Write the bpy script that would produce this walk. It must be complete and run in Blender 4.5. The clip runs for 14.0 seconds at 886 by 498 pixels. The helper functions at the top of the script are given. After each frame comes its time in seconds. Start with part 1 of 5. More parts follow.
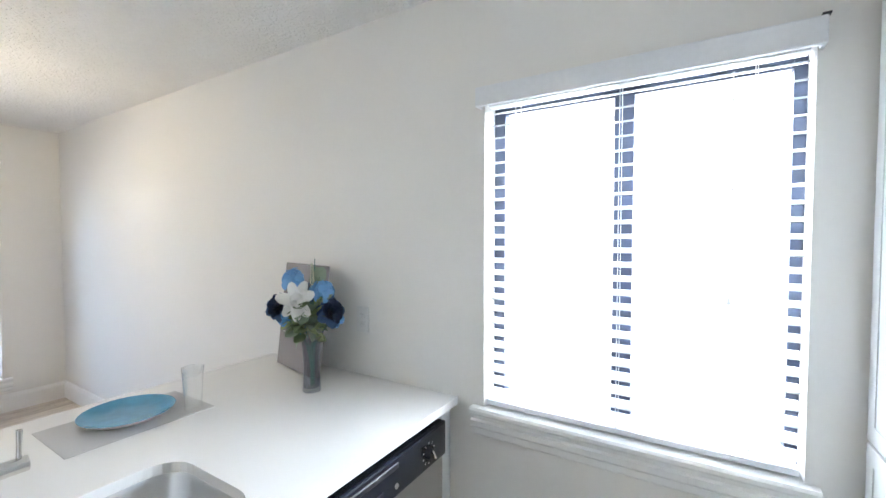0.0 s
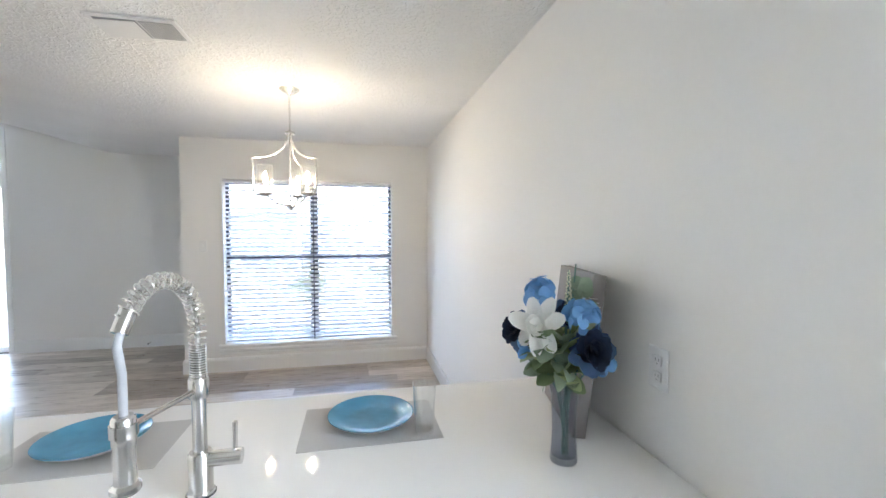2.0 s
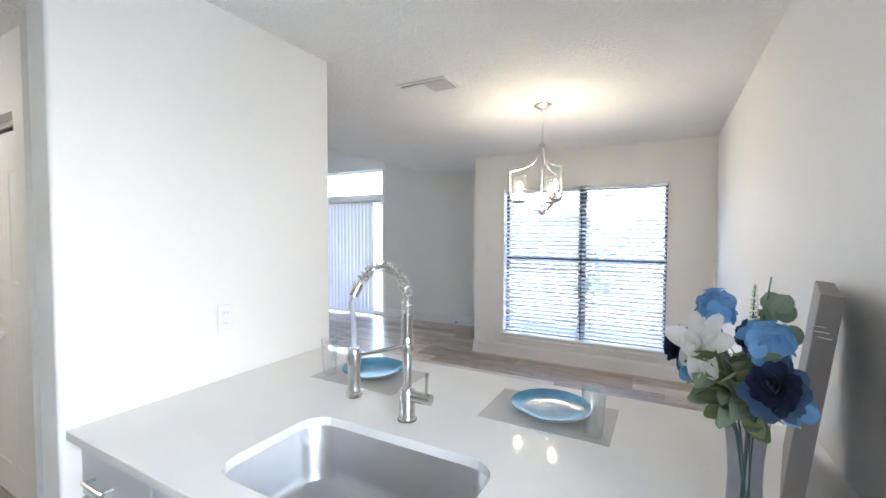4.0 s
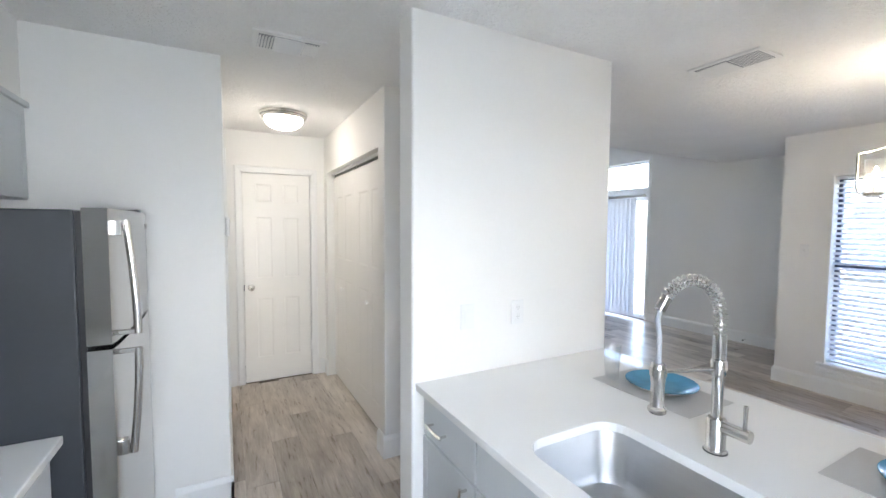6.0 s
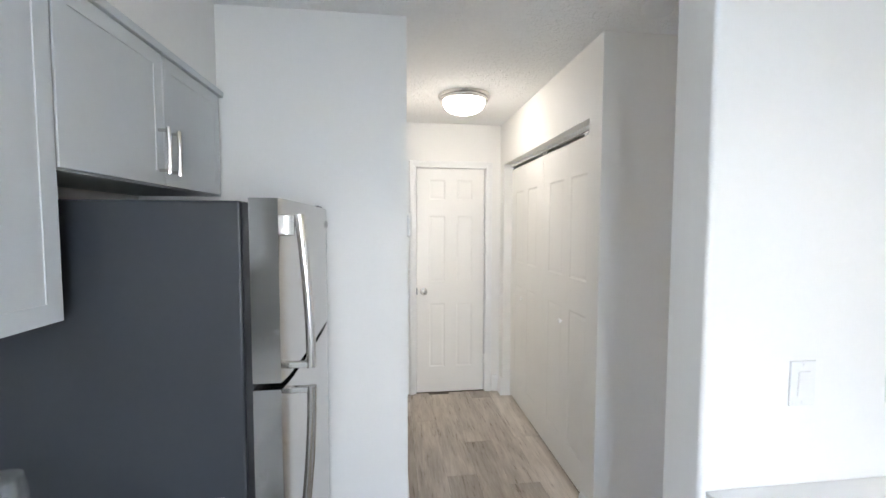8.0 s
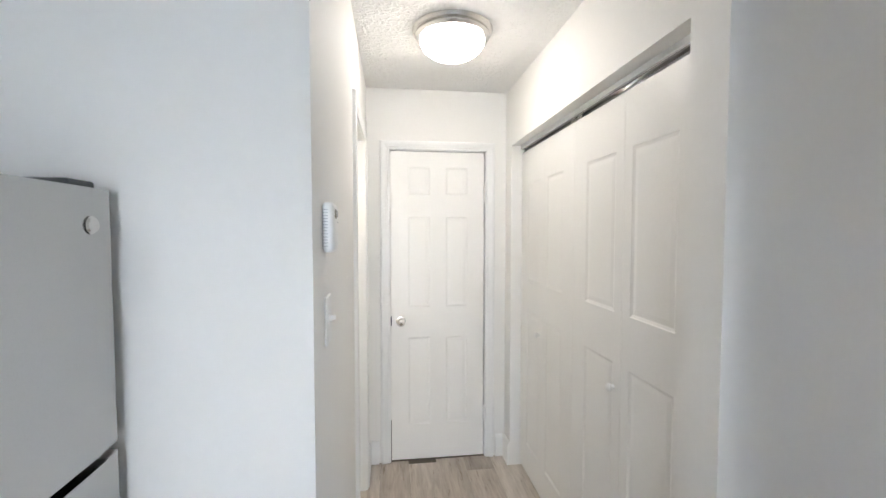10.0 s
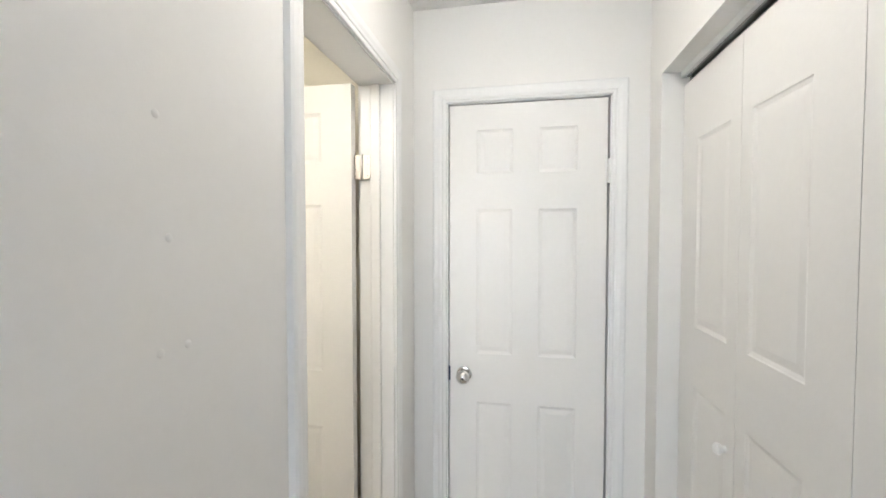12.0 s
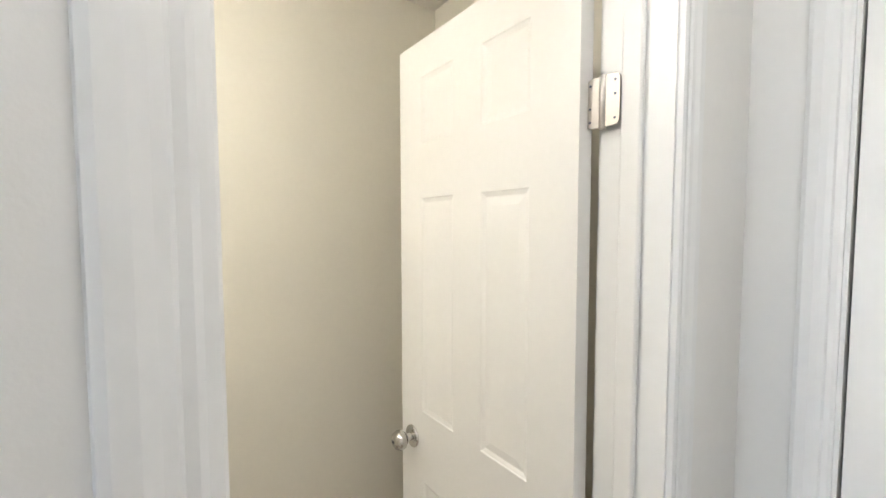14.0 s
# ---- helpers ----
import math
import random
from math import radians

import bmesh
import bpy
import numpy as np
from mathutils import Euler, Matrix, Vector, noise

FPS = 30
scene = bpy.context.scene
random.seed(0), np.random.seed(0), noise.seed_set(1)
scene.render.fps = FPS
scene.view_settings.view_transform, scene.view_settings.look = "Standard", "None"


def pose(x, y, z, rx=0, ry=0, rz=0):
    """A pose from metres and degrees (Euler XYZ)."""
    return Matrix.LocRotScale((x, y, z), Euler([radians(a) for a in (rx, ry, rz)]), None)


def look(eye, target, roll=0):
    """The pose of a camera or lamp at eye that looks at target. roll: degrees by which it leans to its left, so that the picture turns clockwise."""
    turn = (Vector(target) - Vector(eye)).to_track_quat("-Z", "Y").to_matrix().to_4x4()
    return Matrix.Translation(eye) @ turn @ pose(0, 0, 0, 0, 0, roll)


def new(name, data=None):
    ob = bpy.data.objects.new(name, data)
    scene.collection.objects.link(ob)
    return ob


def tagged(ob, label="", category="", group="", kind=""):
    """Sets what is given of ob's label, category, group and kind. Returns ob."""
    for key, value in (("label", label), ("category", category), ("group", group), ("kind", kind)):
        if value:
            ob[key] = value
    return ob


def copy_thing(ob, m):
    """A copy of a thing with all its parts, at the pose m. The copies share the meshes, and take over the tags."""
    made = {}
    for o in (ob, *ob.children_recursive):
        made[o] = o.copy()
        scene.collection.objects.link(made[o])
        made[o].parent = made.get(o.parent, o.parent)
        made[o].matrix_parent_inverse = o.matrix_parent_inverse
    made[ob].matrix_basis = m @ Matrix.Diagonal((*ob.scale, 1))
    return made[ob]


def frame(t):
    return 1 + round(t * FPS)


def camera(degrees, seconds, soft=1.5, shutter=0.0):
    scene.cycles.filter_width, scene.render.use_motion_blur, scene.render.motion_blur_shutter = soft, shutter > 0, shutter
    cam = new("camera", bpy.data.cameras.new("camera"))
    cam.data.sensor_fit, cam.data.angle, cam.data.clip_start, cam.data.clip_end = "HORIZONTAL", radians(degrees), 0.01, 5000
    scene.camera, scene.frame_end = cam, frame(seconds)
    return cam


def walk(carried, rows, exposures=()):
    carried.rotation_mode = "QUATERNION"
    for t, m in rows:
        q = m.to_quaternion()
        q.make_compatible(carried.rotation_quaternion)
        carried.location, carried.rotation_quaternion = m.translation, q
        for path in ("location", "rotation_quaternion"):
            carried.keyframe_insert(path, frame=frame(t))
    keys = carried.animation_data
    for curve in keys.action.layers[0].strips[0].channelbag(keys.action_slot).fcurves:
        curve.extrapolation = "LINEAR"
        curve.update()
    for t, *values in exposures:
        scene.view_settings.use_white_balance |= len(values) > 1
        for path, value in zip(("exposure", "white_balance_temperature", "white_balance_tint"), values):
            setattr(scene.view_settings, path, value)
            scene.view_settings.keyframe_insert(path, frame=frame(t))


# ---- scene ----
# ---- camera and walk ----
cam = camera(94.4, 14.0)
PATH = [
    (0, (0.212, 0.076, 1.497), (-0.83, 1.782, 1.43), 0.0),
    (0.5, (0.151, 0.248, 1.502), (-1.219, 1.704, 1.433), 0.2),
    (1, (0.08, 0.39, 1.488), (-1.566, 1.523, 1.413), 0.5),
    (1.5, (-0.014, 0.539, 1.487), (-1.854, 1.32, 1.404), 0.1),
    (2, (-0.106, 0.656, 1.493), (-2.06, 1.075, 1.399), 0.1),
    (2.5, (-0.188, 0.785, 1.481), (-2.186, 0.825, 1.392), 0.0),
    (4.8, (0.052, 1.084, 1.521), (-1.417, -0.269, 1.42), 0.3),
    (5, (0.053, 1.079, 1.531), (-1.334, -0.357, 1.422), 0.3),
    (5.5, (0.1, 1.05, 1.534), (-1.075, -0.564, 1.424), 0.3),
    (6, (0.138, 0.971, 1.539), (-0.796, -0.794, 1.427), 0.3),
    (6.5, (0.179, 0.854, 1.54), (-0.498, -1.025, 1.425), 0.3),
    (7, (0.205, 0.71, 1.533), (-0.231, -1.238, 1.417), 0.3),
    (7.2, (0.211, 0.638, 1.534), (-0.13, -1.329, 1.413), 0.4),
    (9.3, (0.122, -0.345, 1.511), (-0.09, -2.331, 1.413), -0.0),
    (9.5, (0.084, -0.445, 1.516), (-0.145, -2.429, 1.42), 0.0),
    (10, (-0.012, -0.691, 1.52), (-0.26, -2.673, 1.434), 0.0),
    (10.5, (-0.116, -0.943, 1.506), (-0.356, -2.928, 1.437), 0.3),
    (11, (-0.21, -1.202, 1.503), (-0.38, -3.194, 1.438), -0.1),
    (11.5, (-0.294, -1.434, 1.517), (-0.203, -3.431, 1.446), 0.1),
    (12, (-0.297, -1.694, 1.508), (0.078, -3.657, 1.442), -0.0),
    (12.5, (-0.311, -1.922, 1.522), (0.394, -3.791, 1.439), -0.1),
    (13, (-0.333, -2.126, 1.529), (0.731, -3.817, 1.443), -0.3),
    (13.5, (-0.262, -2.278, 1.523), (1.091, -3.748, 1.433), -0.1),
    (14, (-0.161, -2.437, 1.541), (1.468, -3.592, 1.427), -0.1),
]
EXPOSURES = [(0.0, 4.88, 6750, 10), (2.6, 4.90, 6750, 10), (5.0, 4.70, 6620, 11), (7.2, 4.70, 6600, 11), (9.5, 4.74, 6500, 11), (11.0, 4.70, 6400, 11), (12.0, 4.60, 6300, 10), (14.0, 4.54, 6200, 10)]
walk(cam, [(t, look(eye, target, roll)) for t, eye, target, roll in PATH], EXPOSURES)

# ---- world, sun and lamps ----
world = bpy.data.worlds.new("sky")
scene.world = world
world.use_nodes = True
wn = world.node_tree.nodes
wl = world.node_tree.links
sky = wn.new("ShaderNodeTexSky")
sky.sky_type = "NISHITA"
sky.sun_disc = False
sky.sun_elevation = radians(48)
sky.sun_rotation = radians(150)
sky.air_density, sky.dust_density, sky.ozone_density = 1.0, 2.0, 1.0
wn["Background"].inputs[1].default_value = 0.13
wl.new(sky.outputs[0], wn["Background"].inputs[0])
sun = new("sun", bpy.data.lights.new("sun", "SUN"))
sun.data.energy, sun.data.angle, sun.data.color = 1.1, radians(10), (1.0, 0.95, 0.88)
sun.matrix_world = look((3, -5, 8), (0, 0, 0))

DAY = (0.82, 0.91, 1.0)


def daylight(name, w, h, m, watts):
    """Sky light in a window's opening."""
    lamp = bpy.data.lights.new(name, "AREA")
    lamp.shape, lamp.size, lamp.size_y, lamp.energy, lamp.color = "RECTANGLE", w, h, watts, DAY
    ob = new(name, lamp)
    ob.matrix_world = m
    return ob


def bulb_light(name, x, y, z, watts, radius, colour=(1.0, 0.86, 0.70)):
    lamp = bpy.data.lights.new(name, "POINT")
    lamp.energy, lamp.shadow_soft_size, lamp.color = watts, radius, colour
    ob = new(name, lamp)
    ob.location = (x, y, z)
    return ob


DINE_W = 1.12
daylight("window_daylight", 0.94, 1.14, look((0, 1.78, 1.43), (0, 0.78, 1.18)), 2.65)
daylight("door_daylight", 1.85, 2.0, look((-6.32, -4.35, 1.05), (-3.0, -4.0, 1.0)), 2.9)

# ---- materials ----


def mat(name, colour, rough=0.5, metal=0.0, vary=0.06, grain=60.0, bump=0.0, bump_scale=200.0, wear=3.0, coat=0.0, per_object=0.0):
    """A painted or plain surface: broad and fine variation of tone, a little relief."""
    m = bpy.data.materials.new(name)
    m.use_nodes = True
    n, k = m.node_tree.nodes, m.node_tree.links
    b = n["Principled BSDF"]
    b.inputs["Metallic"].default_value = metal
    b.inputs["Coat Weight"].default_value = coat
    co = n.new("ShaderNodeTexCoord")
    big = n.new("ShaderNodeTexNoise")
    big.inputs["Scale"].default_value, big.inputs["Detail"].default_value = wear, 4
    fine = n.new("ShaderNodeTexNoise")
    fine.inputs["Scale"].default_value, fine.inputs["Detail"].default_value = grain, 3
    k.new(co.outputs["Object"], big.inputs["Vector"])
    k.new(co.outputs["Object"], fine.inputs["Vector"])
    add = n.new("ShaderNodeMath")
    add.operation = "MULTIPLY_ADD"
    add.inputs[1].default_value = 0.6
    k.new(big.outputs["Fac"], add.inputs[0])
    half = n.new("ShaderNodeMath")
    half.operation = "MULTIPLY"
    half.inputs[1].default_value = 0.4
    k.new(fine.outputs["Fac"], half.inputs[0])
    k.new(half.outputs[0], add.inputs[2])
    last = add
    if per_object:
        info = n.new("ShaderNodeObjectInfo")
        more = n.new("ShaderNodeMath")
        more.operation = "MULTIPLY_ADD"
        more.inputs[1].default_value = per_object
        k.new(info.outputs["Random"], more.inputs[0])
        k.new(add.outputs[0], more.inputs[2])
        last = more
    ramp = n.new("ShaderNodeValToRGB")
    ramp.color_ramp.elements[0].position, ramp.color_ramp.elements[1].position = 0.3, 0.7 + per_object
    ramp.color_ramp.elements[0].color = (*[c * (1 - vary) for c in colour], 1)
    ramp.color_ramp.elements[1].color = (*[min(1, c * (1 + vary)) for c in colour], 1)
    k.new(last.outputs[0], ramp.inputs[0])
    k.new(ramp.outputs[0], b.inputs["Base Color"])
    rr = n.new("ShaderNodeMapRange")
    rr.inputs[3].default_value, rr.inputs[4].default_value = max(0.02, rough - 0.06), min(1, rough + 0.06)
    k.new(big.outputs["Fac"], rr.inputs[0])
    k.new(rr.outputs[0], b.inputs["Roughness"])
    if bump:
        bn = n.new("ShaderNodeTexNoise")
        bn.inputs["Scale"].default_value, bn.inputs["Detail"].default_value = bump_scale, 5
        k.new(co.outputs["Object"], bn.inputs["Vector"])
        bp = n.new("ShaderNodeBump")
        bp.inputs["Strength"].default_value, bp.inputs["Distance"].default_value = bump, 0.004
        k.new(bn.outputs["Fac"], bp.inputs["Height"])
        k.new(bp.outputs["Normal"], b.inputs["Normal"])
    return m


def knockdown(name, colour):
    """Ceiling paint over a spattered, flattened texture coat."""
    m = mat(name, colour, 0.9, vary=0.03)
    n, k = m.node_tree.nodes, m.node_tree.links
    b, co = n["Principled BSDF"], n["Texture Coordinate"]
    a = n.new("ShaderNodeTexNoise")
    a.inputs["Scale"].default_value, a.inputs["Detail"].default_value, a.inputs["Distortion"].default_value = 40, 3, 1.0
    k.new(co.outputs["Object"], a.inputs["Vector"])
    ramp = n.new("ShaderNodeValToRGB")
    ramp.color_ramp.elements[0].position, ramp.color_ramp.elements[1].position = 0.47, 0.60
    k.new(a.outputs["Fac"], ramp.inputs[0])
    bp = n.new("ShaderNodeBump")
    bp.inputs["Strength"].default_value, bp.inputs["Distance"].default_value = 0.6, 0.007
    k.new(ramp.outputs[0], bp.inputs["Height"])
    k.new(bp.outputs["Normal"], b.inputs["Normal"])
    return m


def plank_mat(name):
    """Grey-brown vinyl planks: streaked along y, each plank its own tone."""
    m = bpy.data.materials.new(name)
    m.use_nodes = True
    n, k = m.node_tree.nodes, m.node_tree.links
    b = n["Principled BSDF"]
    co, info = n.new("ShaderNodeTexCoord"), n.new("ShaderNodeObjectInfo")
    shift = n.new("ShaderNodeVectorMath")
    shift.operation = "MULTIPLY_ADD"
    shift.inputs[1].default_value = (37, 51, 13)
    k.new(info.outputs["Random"], shift.inputs[0])
    k.new(co.outputs["Object"], shift.inputs[2])
    mp = n.new("ShaderNodeMapping")
    mp.inputs["Scale"].default_value = (1.0, 0.10, 1.0)
    k.new(shift.outputs[0], mp.inputs["Vector"])
    grain = n.new("ShaderNodeTexNoise")
    grain.inputs["Scale"].default_value, grain.inputs["Detail"].default_value, grain.inputs["Roughness"].default_value = 48, 8, 0.65
    grain.inputs["Distortion"].default_value = 0.5
    k.new(mp.outputs[0], grain.inputs["Vector"])
    mp2 = n.new("ShaderNodeMapping")
    mp2.inputs["Scale"].default_value = (1.0, 0.3, 1.0)
    k.new(shift.outputs[0], mp2.inputs["Vector"])
    broad = n.new("ShaderNodeTexNoise")
    broad.inputs["Scale"].default_value, broad.inputs["Detail"].default_value = 9, 4
    k.new(mp2.outputs[0], broad.inputs["Vector"])
    mix = n.new("ShaderNodeMath")
    mix.operation = "MULTIPLY_ADD"
    mix.inputs[1].default_value = 0.48
    k.new(grain.outputs["Fac"], mix.inputs[0])
    part_b = n.new("ShaderNodeMath")
    part_b.operation = "MULTIPLY"
    part_b.inputs[1].default_value = 0.38
    k.new(broad.outputs["Fac"], part_b.inputs[0])
    k.new(part_b.outputs[0], mix.inputs[2])
    tone = n.new("ShaderNodeMath")
    tone.operation = "MULTIPLY_ADD"
    tone.inputs[1].default_value = 0.34
    k.new(info.outputs["Random"], tone.inputs[0])
    k.new(mix.outputs[0], tone.inputs[2])
    ramp = n.new("ShaderNodeValToRGB")
    ramp.color_ramp.elements[0].position, ramp.color_ramp.elements[1].position = 0.37, 0.82
    ramp.color_ramp.elements[0].color = (0.25, 0.21, 0.174, 1)
    ramp.color_ramp.elements[1].color = (0.72, 0.65, 0.575, 1)
    mid = ramp.color_ramp.elements.new(0.57)
    mid.color = (0.435, 0.375, 0.32, 1)
    k.new(tone.outputs[0], ramp.inputs[0])
    k.new(ramp.outputs[0], b.inputs["Base Color"])
    rr = n.new("ShaderNodeMapRange")
    rr.inputs[3].default_value, rr.inputs[4].default_value = 0.22, 0.36
    k.new(grain.outputs["Fac"], rr.inputs[0])
    k.new(rr.outputs[0], b.inputs["Roughness"])
    bp = n.new("ShaderNodeBump")
    bp.inputs["Strength"].default_value, bp.inputs["Distance"].default_value = 0.12, 0.001
    k.new(grain.outputs["Fac"], bp.inputs["Height"])
    k.new(bp.outputs["Normal"], b.inputs["Normal"])
    return m


def brushed(name, colour, rough, along="z", vary=0.05):
    """Brushed metal with fine streaks."""
    m = bpy.data.materials.new(name)
    m.use_nodes = True
    n, k = m.node_tree.nodes, m.node_tree.links
    b = n["Principled BSDF"]
    b.inputs["Metallic"].default_value = 1.0
    co, mp, tx = n.new("ShaderNodeTexCoord"), n.new("ShaderNodeMapping"), n.new("ShaderNodeTexNoise")
    mp.inputs["Scale"].default_value = {"x": (2, 300, 300), "y": (300, 2, 300), "z": (300, 300, 2)}[along]
    tx.inputs["Scale"].default_value, tx.inputs["Detail"].default_value = 1.0, 4
    k.new(co.outputs["Object"], mp.inputs["Vector"])
    k.new(mp.outputs[0], tx.inputs["Vector"])
    ramp = n.new("ShaderNodeValToRGB")
    ramp.color_ramp.elements[0].color = (*[c * (1 - vary) for c in colour], 1)
    ramp.color_ramp.elements[1].color = (*[min(1, c * (1 + vary)) for c in colour], 1)
    k.new(tx.outputs["Fac"], ramp.inputs[0])
    k.new(ramp.outputs[0], b.inputs["Base Color"])
    rr = n.new("ShaderNodeMapRange")
    rr.inputs[3].default_value, rr.inputs[4].default_value = rough * 0.8, rough * 1.2
    k.new(tx.outputs["Fac"], rr.inputs[0])
    k.new(rr.outputs[0], b.inputs["Roughness"])
    return m


def glass(name, colour=(1, 1, 1), rough=0.0, ior=1.45):
    m = bpy.data.materials.new(name)
    m.use_nodes = True
    b = m.node_tree.nodes["Principled BSDF"]
    b.inputs["Base Color"].default_value = (*colour, 1)
    b.inputs["Transmission Weight"].default_value = 1.0
    b.inputs["Roughness"].default_value = rough
    b.inputs["IOR"].default_value = ior
    return m


def pane_glass(name, edge=0.5, tint=(1, 1, 1), least=0.035):
    """Thin window glass: clear, with a faint gloss."""
    m = bpy.data.materials.new(name)
    m.use_nodes = True
    n, k = m.node_tree.nodes, m.node_tree.links
    n.remove(n["Principled BSDF"])
    clear, gloss, mix, fr = n.new("ShaderNodeBsdfTransparent"), n.new("ShaderNodeBsdfGlossy"), n.new("ShaderNodeMixShader"), n.new("ShaderNodeLayerWeight")
    curve = n.new("ShaderNodeMath")
    curve.operation = "POWER"
    curve.inputs[1].default_value = 4.0
    reach = n.new("ShaderNodeMapRange")
    reach.inputs[3].default_value, reach.inputs[4].default_value = least, edge
    gloss.inputs["Roughness"].default_value = 0.02
    fr.inputs["Blend"].default_value = 0.5
    clear.inputs["Color"].default_value = (*tint, 1)
    k.new(fr.outputs["Facing"], curve.inputs[0])
    k.new(curve.outputs[0], reach.inputs[0])
    k.new(reach.outputs[0], mix.inputs[0])
    k.new(clear.outputs[0], mix.inputs[1])
    k.new(gloss.outputs[0], mix.inputs[2])
    k.new(mix.outputs[0], n["Material Output"].inputs[0])
    return m


def lit_glass(name, share):
    """Seeded glass that scatters some of the lamp's light."""
    m = pane_glass(name, 0.6, (0.97, 0.97, 0.96))
    n, k = m.node_tree.nodes, m.node_tree.links
    tr, mix = n.new("ShaderNodeBsdfTranslucent"), n.new("ShaderNodeMixShader")
    tr.inputs["Color"].default_value = (0.95, 0.95, 0.95, 1)
    bub, co = n.new("ShaderNodeTexVoronoi"), n.new("ShaderNodeTexCoord")
    bub.inputs["Scale"].default_value = 90
    amount = n.new("ShaderNodeMapRange")
    amount.inputs[1].default_value, amount.inputs[2].default_value = 0.1, 0.6
    amount.inputs[3].default_value, amount.inputs[4].default_value = share * 1.8, share * 0.6
    k.new(co.outputs["Object"], bub.inputs["Vector"])
    k.new(bub.outputs["Distance"], amount.inputs[0])
    k.new(amount.outputs[0], mix.inputs[0])
    k.new(n["Mix Shader"].outputs[0], mix.inputs[1])
    k.new(tr.outputs[0], mix.inputs[2])
    k.new(mix.outputs[0], n["Material Output"].inputs[0])
    return m


def glow(name, colour, strength):
    m = bpy.data.materials.new(name)
    m.use_nodes = True
    b = m.node_tree.nodes["Principled BSDF"]
    b.inputs["Base Color"].default_value = (*colour, 1)
    b.inputs["Emission Color"].default_value = (*colour, 1)
    b.inputs["Emission Strength"].default_value = strength
    return m


def translucent(name, colour, amount=0.4, rough=0.5):
    """Thin plastic or petals that let some light through."""
    m = mat(name, colour, rough, vary=0.05)
    n, k = m.node_tree.nodes, m.node_tree.links
    tr, mix = n.new("ShaderNodeBsdfTranslucent"), n.new("ShaderNodeMixShader")
    tr.inputs["Color"].default_value = (*colour, 1)
    mix.inputs[0].default_value = amount
    k.new(n["Principled BSDF"].outputs[0], mix.inputs[1])
    k.new(tr.outputs[0], mix.inputs[2])
    k.new(mix.outputs[0], n["Material Output"].inputs[0])
    return m


M_WALL = mat("wall_paint", (0.855, 0.845, 0.82), 0.62, vary=0.015, bump=0.05, bump_scale=260, wear=1.2)
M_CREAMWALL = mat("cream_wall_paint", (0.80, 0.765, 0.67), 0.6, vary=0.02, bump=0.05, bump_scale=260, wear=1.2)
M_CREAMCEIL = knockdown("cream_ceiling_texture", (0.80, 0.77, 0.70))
M_CEIL = knockdown("ceiling_texture", (0.89, 0.885, 0.87))
M_TRIM = mat("trim_paint", (0.86, 0.86, 0.85), 0.35, vary=0.02, bump=0.03, bump_scale=90)
M_DOOR = mat("door_paint", (0.85, 0.84, 0.815), 0.38, vary=0.02, bump=0.05, bump_scale=120)
M_FLOOR = plank_mat("vinyl_plank")
M_SUB = mat("subfloor", (0.13, 0.11, 0.09), 0.9)
M_QUARTZ = mat("white_quartz", (0.86, 0.855, 0.84), 0.09, vary=0.015, grain=350)
for slot, value in ((3, 0.028), (4, 0.055)):
    M_QUARTZ.node_tree.nodes["Map Range"].inputs[slot].default_value = value
M_CAB = mat("grey_cabinet_paint", (0.60, 0.62, 0.628), 0.40, vary=0.02, bump=0.03, bump_scale=150)
M_STEEL = brushed("stainless_steel", (0.47, 0.46, 0.445), 0.17, "x")
M_SINK = brushed("sink_steel", (0.60, 0.605, 0.615), 0.40, "y", 0.07)
M_CHROME = brushed("brushed_nickel", (0.65, 0.635, 0.61), 0.23, "z")
M_SATIN = brushed("satin_nickel", (0.52, 0.49, 0.455), 0.42, "z")
M_FRIDGE = mat("dark_grey_enamel", (0.030, 0.034, 0.041), 0.42, vary=0.08, bump=0.08, bump_scale=700)
M_BLACK = mat("black_plastic", (0.02, 0.02, 0.022), 0.35, vary=0.1)
M_DWBLACK = mat("navy_black_gloss", (0.015, 0.018, 0.028), 0.18, vary=0.1)
M_BLIND = translucent("blind_slat", (0.82, 0.84, 0.87), 0.03, 0.4)
M_SLAT = translucent("thin_blind_slat", (0.90, 0.905, 0.925), 0.62, 0.4)
M_FRAME = mat("dark_aluminium", (0.040, 0.055, 0.10), 0.45, metal=0.0, vary=0.1)
M_PANE = pane_glass("window_glass")
# glass darkened in its colour to make the outdoors look less bright
M_DIMPANE = pane_glass("dimmed_window_glass", 0.5, (0.74, 0.77, 0.81))
M_GLASS = glass("clear_glass", (0.99, 0.995, 0.995))
M_THIN = pane_glass("thin_glass", 1.0, (0.99, 0.995, 0.995), 0.10)
M_WHITE = mat("white_plastic", (0.82, 0.82, 0.81), 0.32, vary=0.015)
M_VERT = translucent("vertical_blind_vane", (0.78, 0.79, 0.82), 0.30, 0.6)

# ---- building helpers ----


def part(name, bm, material, parent=None, label="", smooth=False):
    """Links a bmesh as one mesh object under a thing or a part."""
    me = bpy.data.meshes.new(name)
    bm.normal_update()
    if smooth:
        for f in bm.faces:
            f.smooth = True
        for e in bm.edges:
            if len(e.link_faces) == 2 and e.calc_face_angle(0) > 0.7:
                e.smooth = False
    bm.to_mesh(me)
    bm.free()
    me.materials.append(material)
    ob = new(name, me)
    if parent:
        ob.parent = parent
    if label:
        ob["label"] = label
    return ob


def empty(name, x=0, y=0, z=0, rz=0):
    ob = new(name)
    ob.matrix_basis = pose(x, y, z, 0, 0, rz)
    ob.empty_display_size = 0.05
    return ob


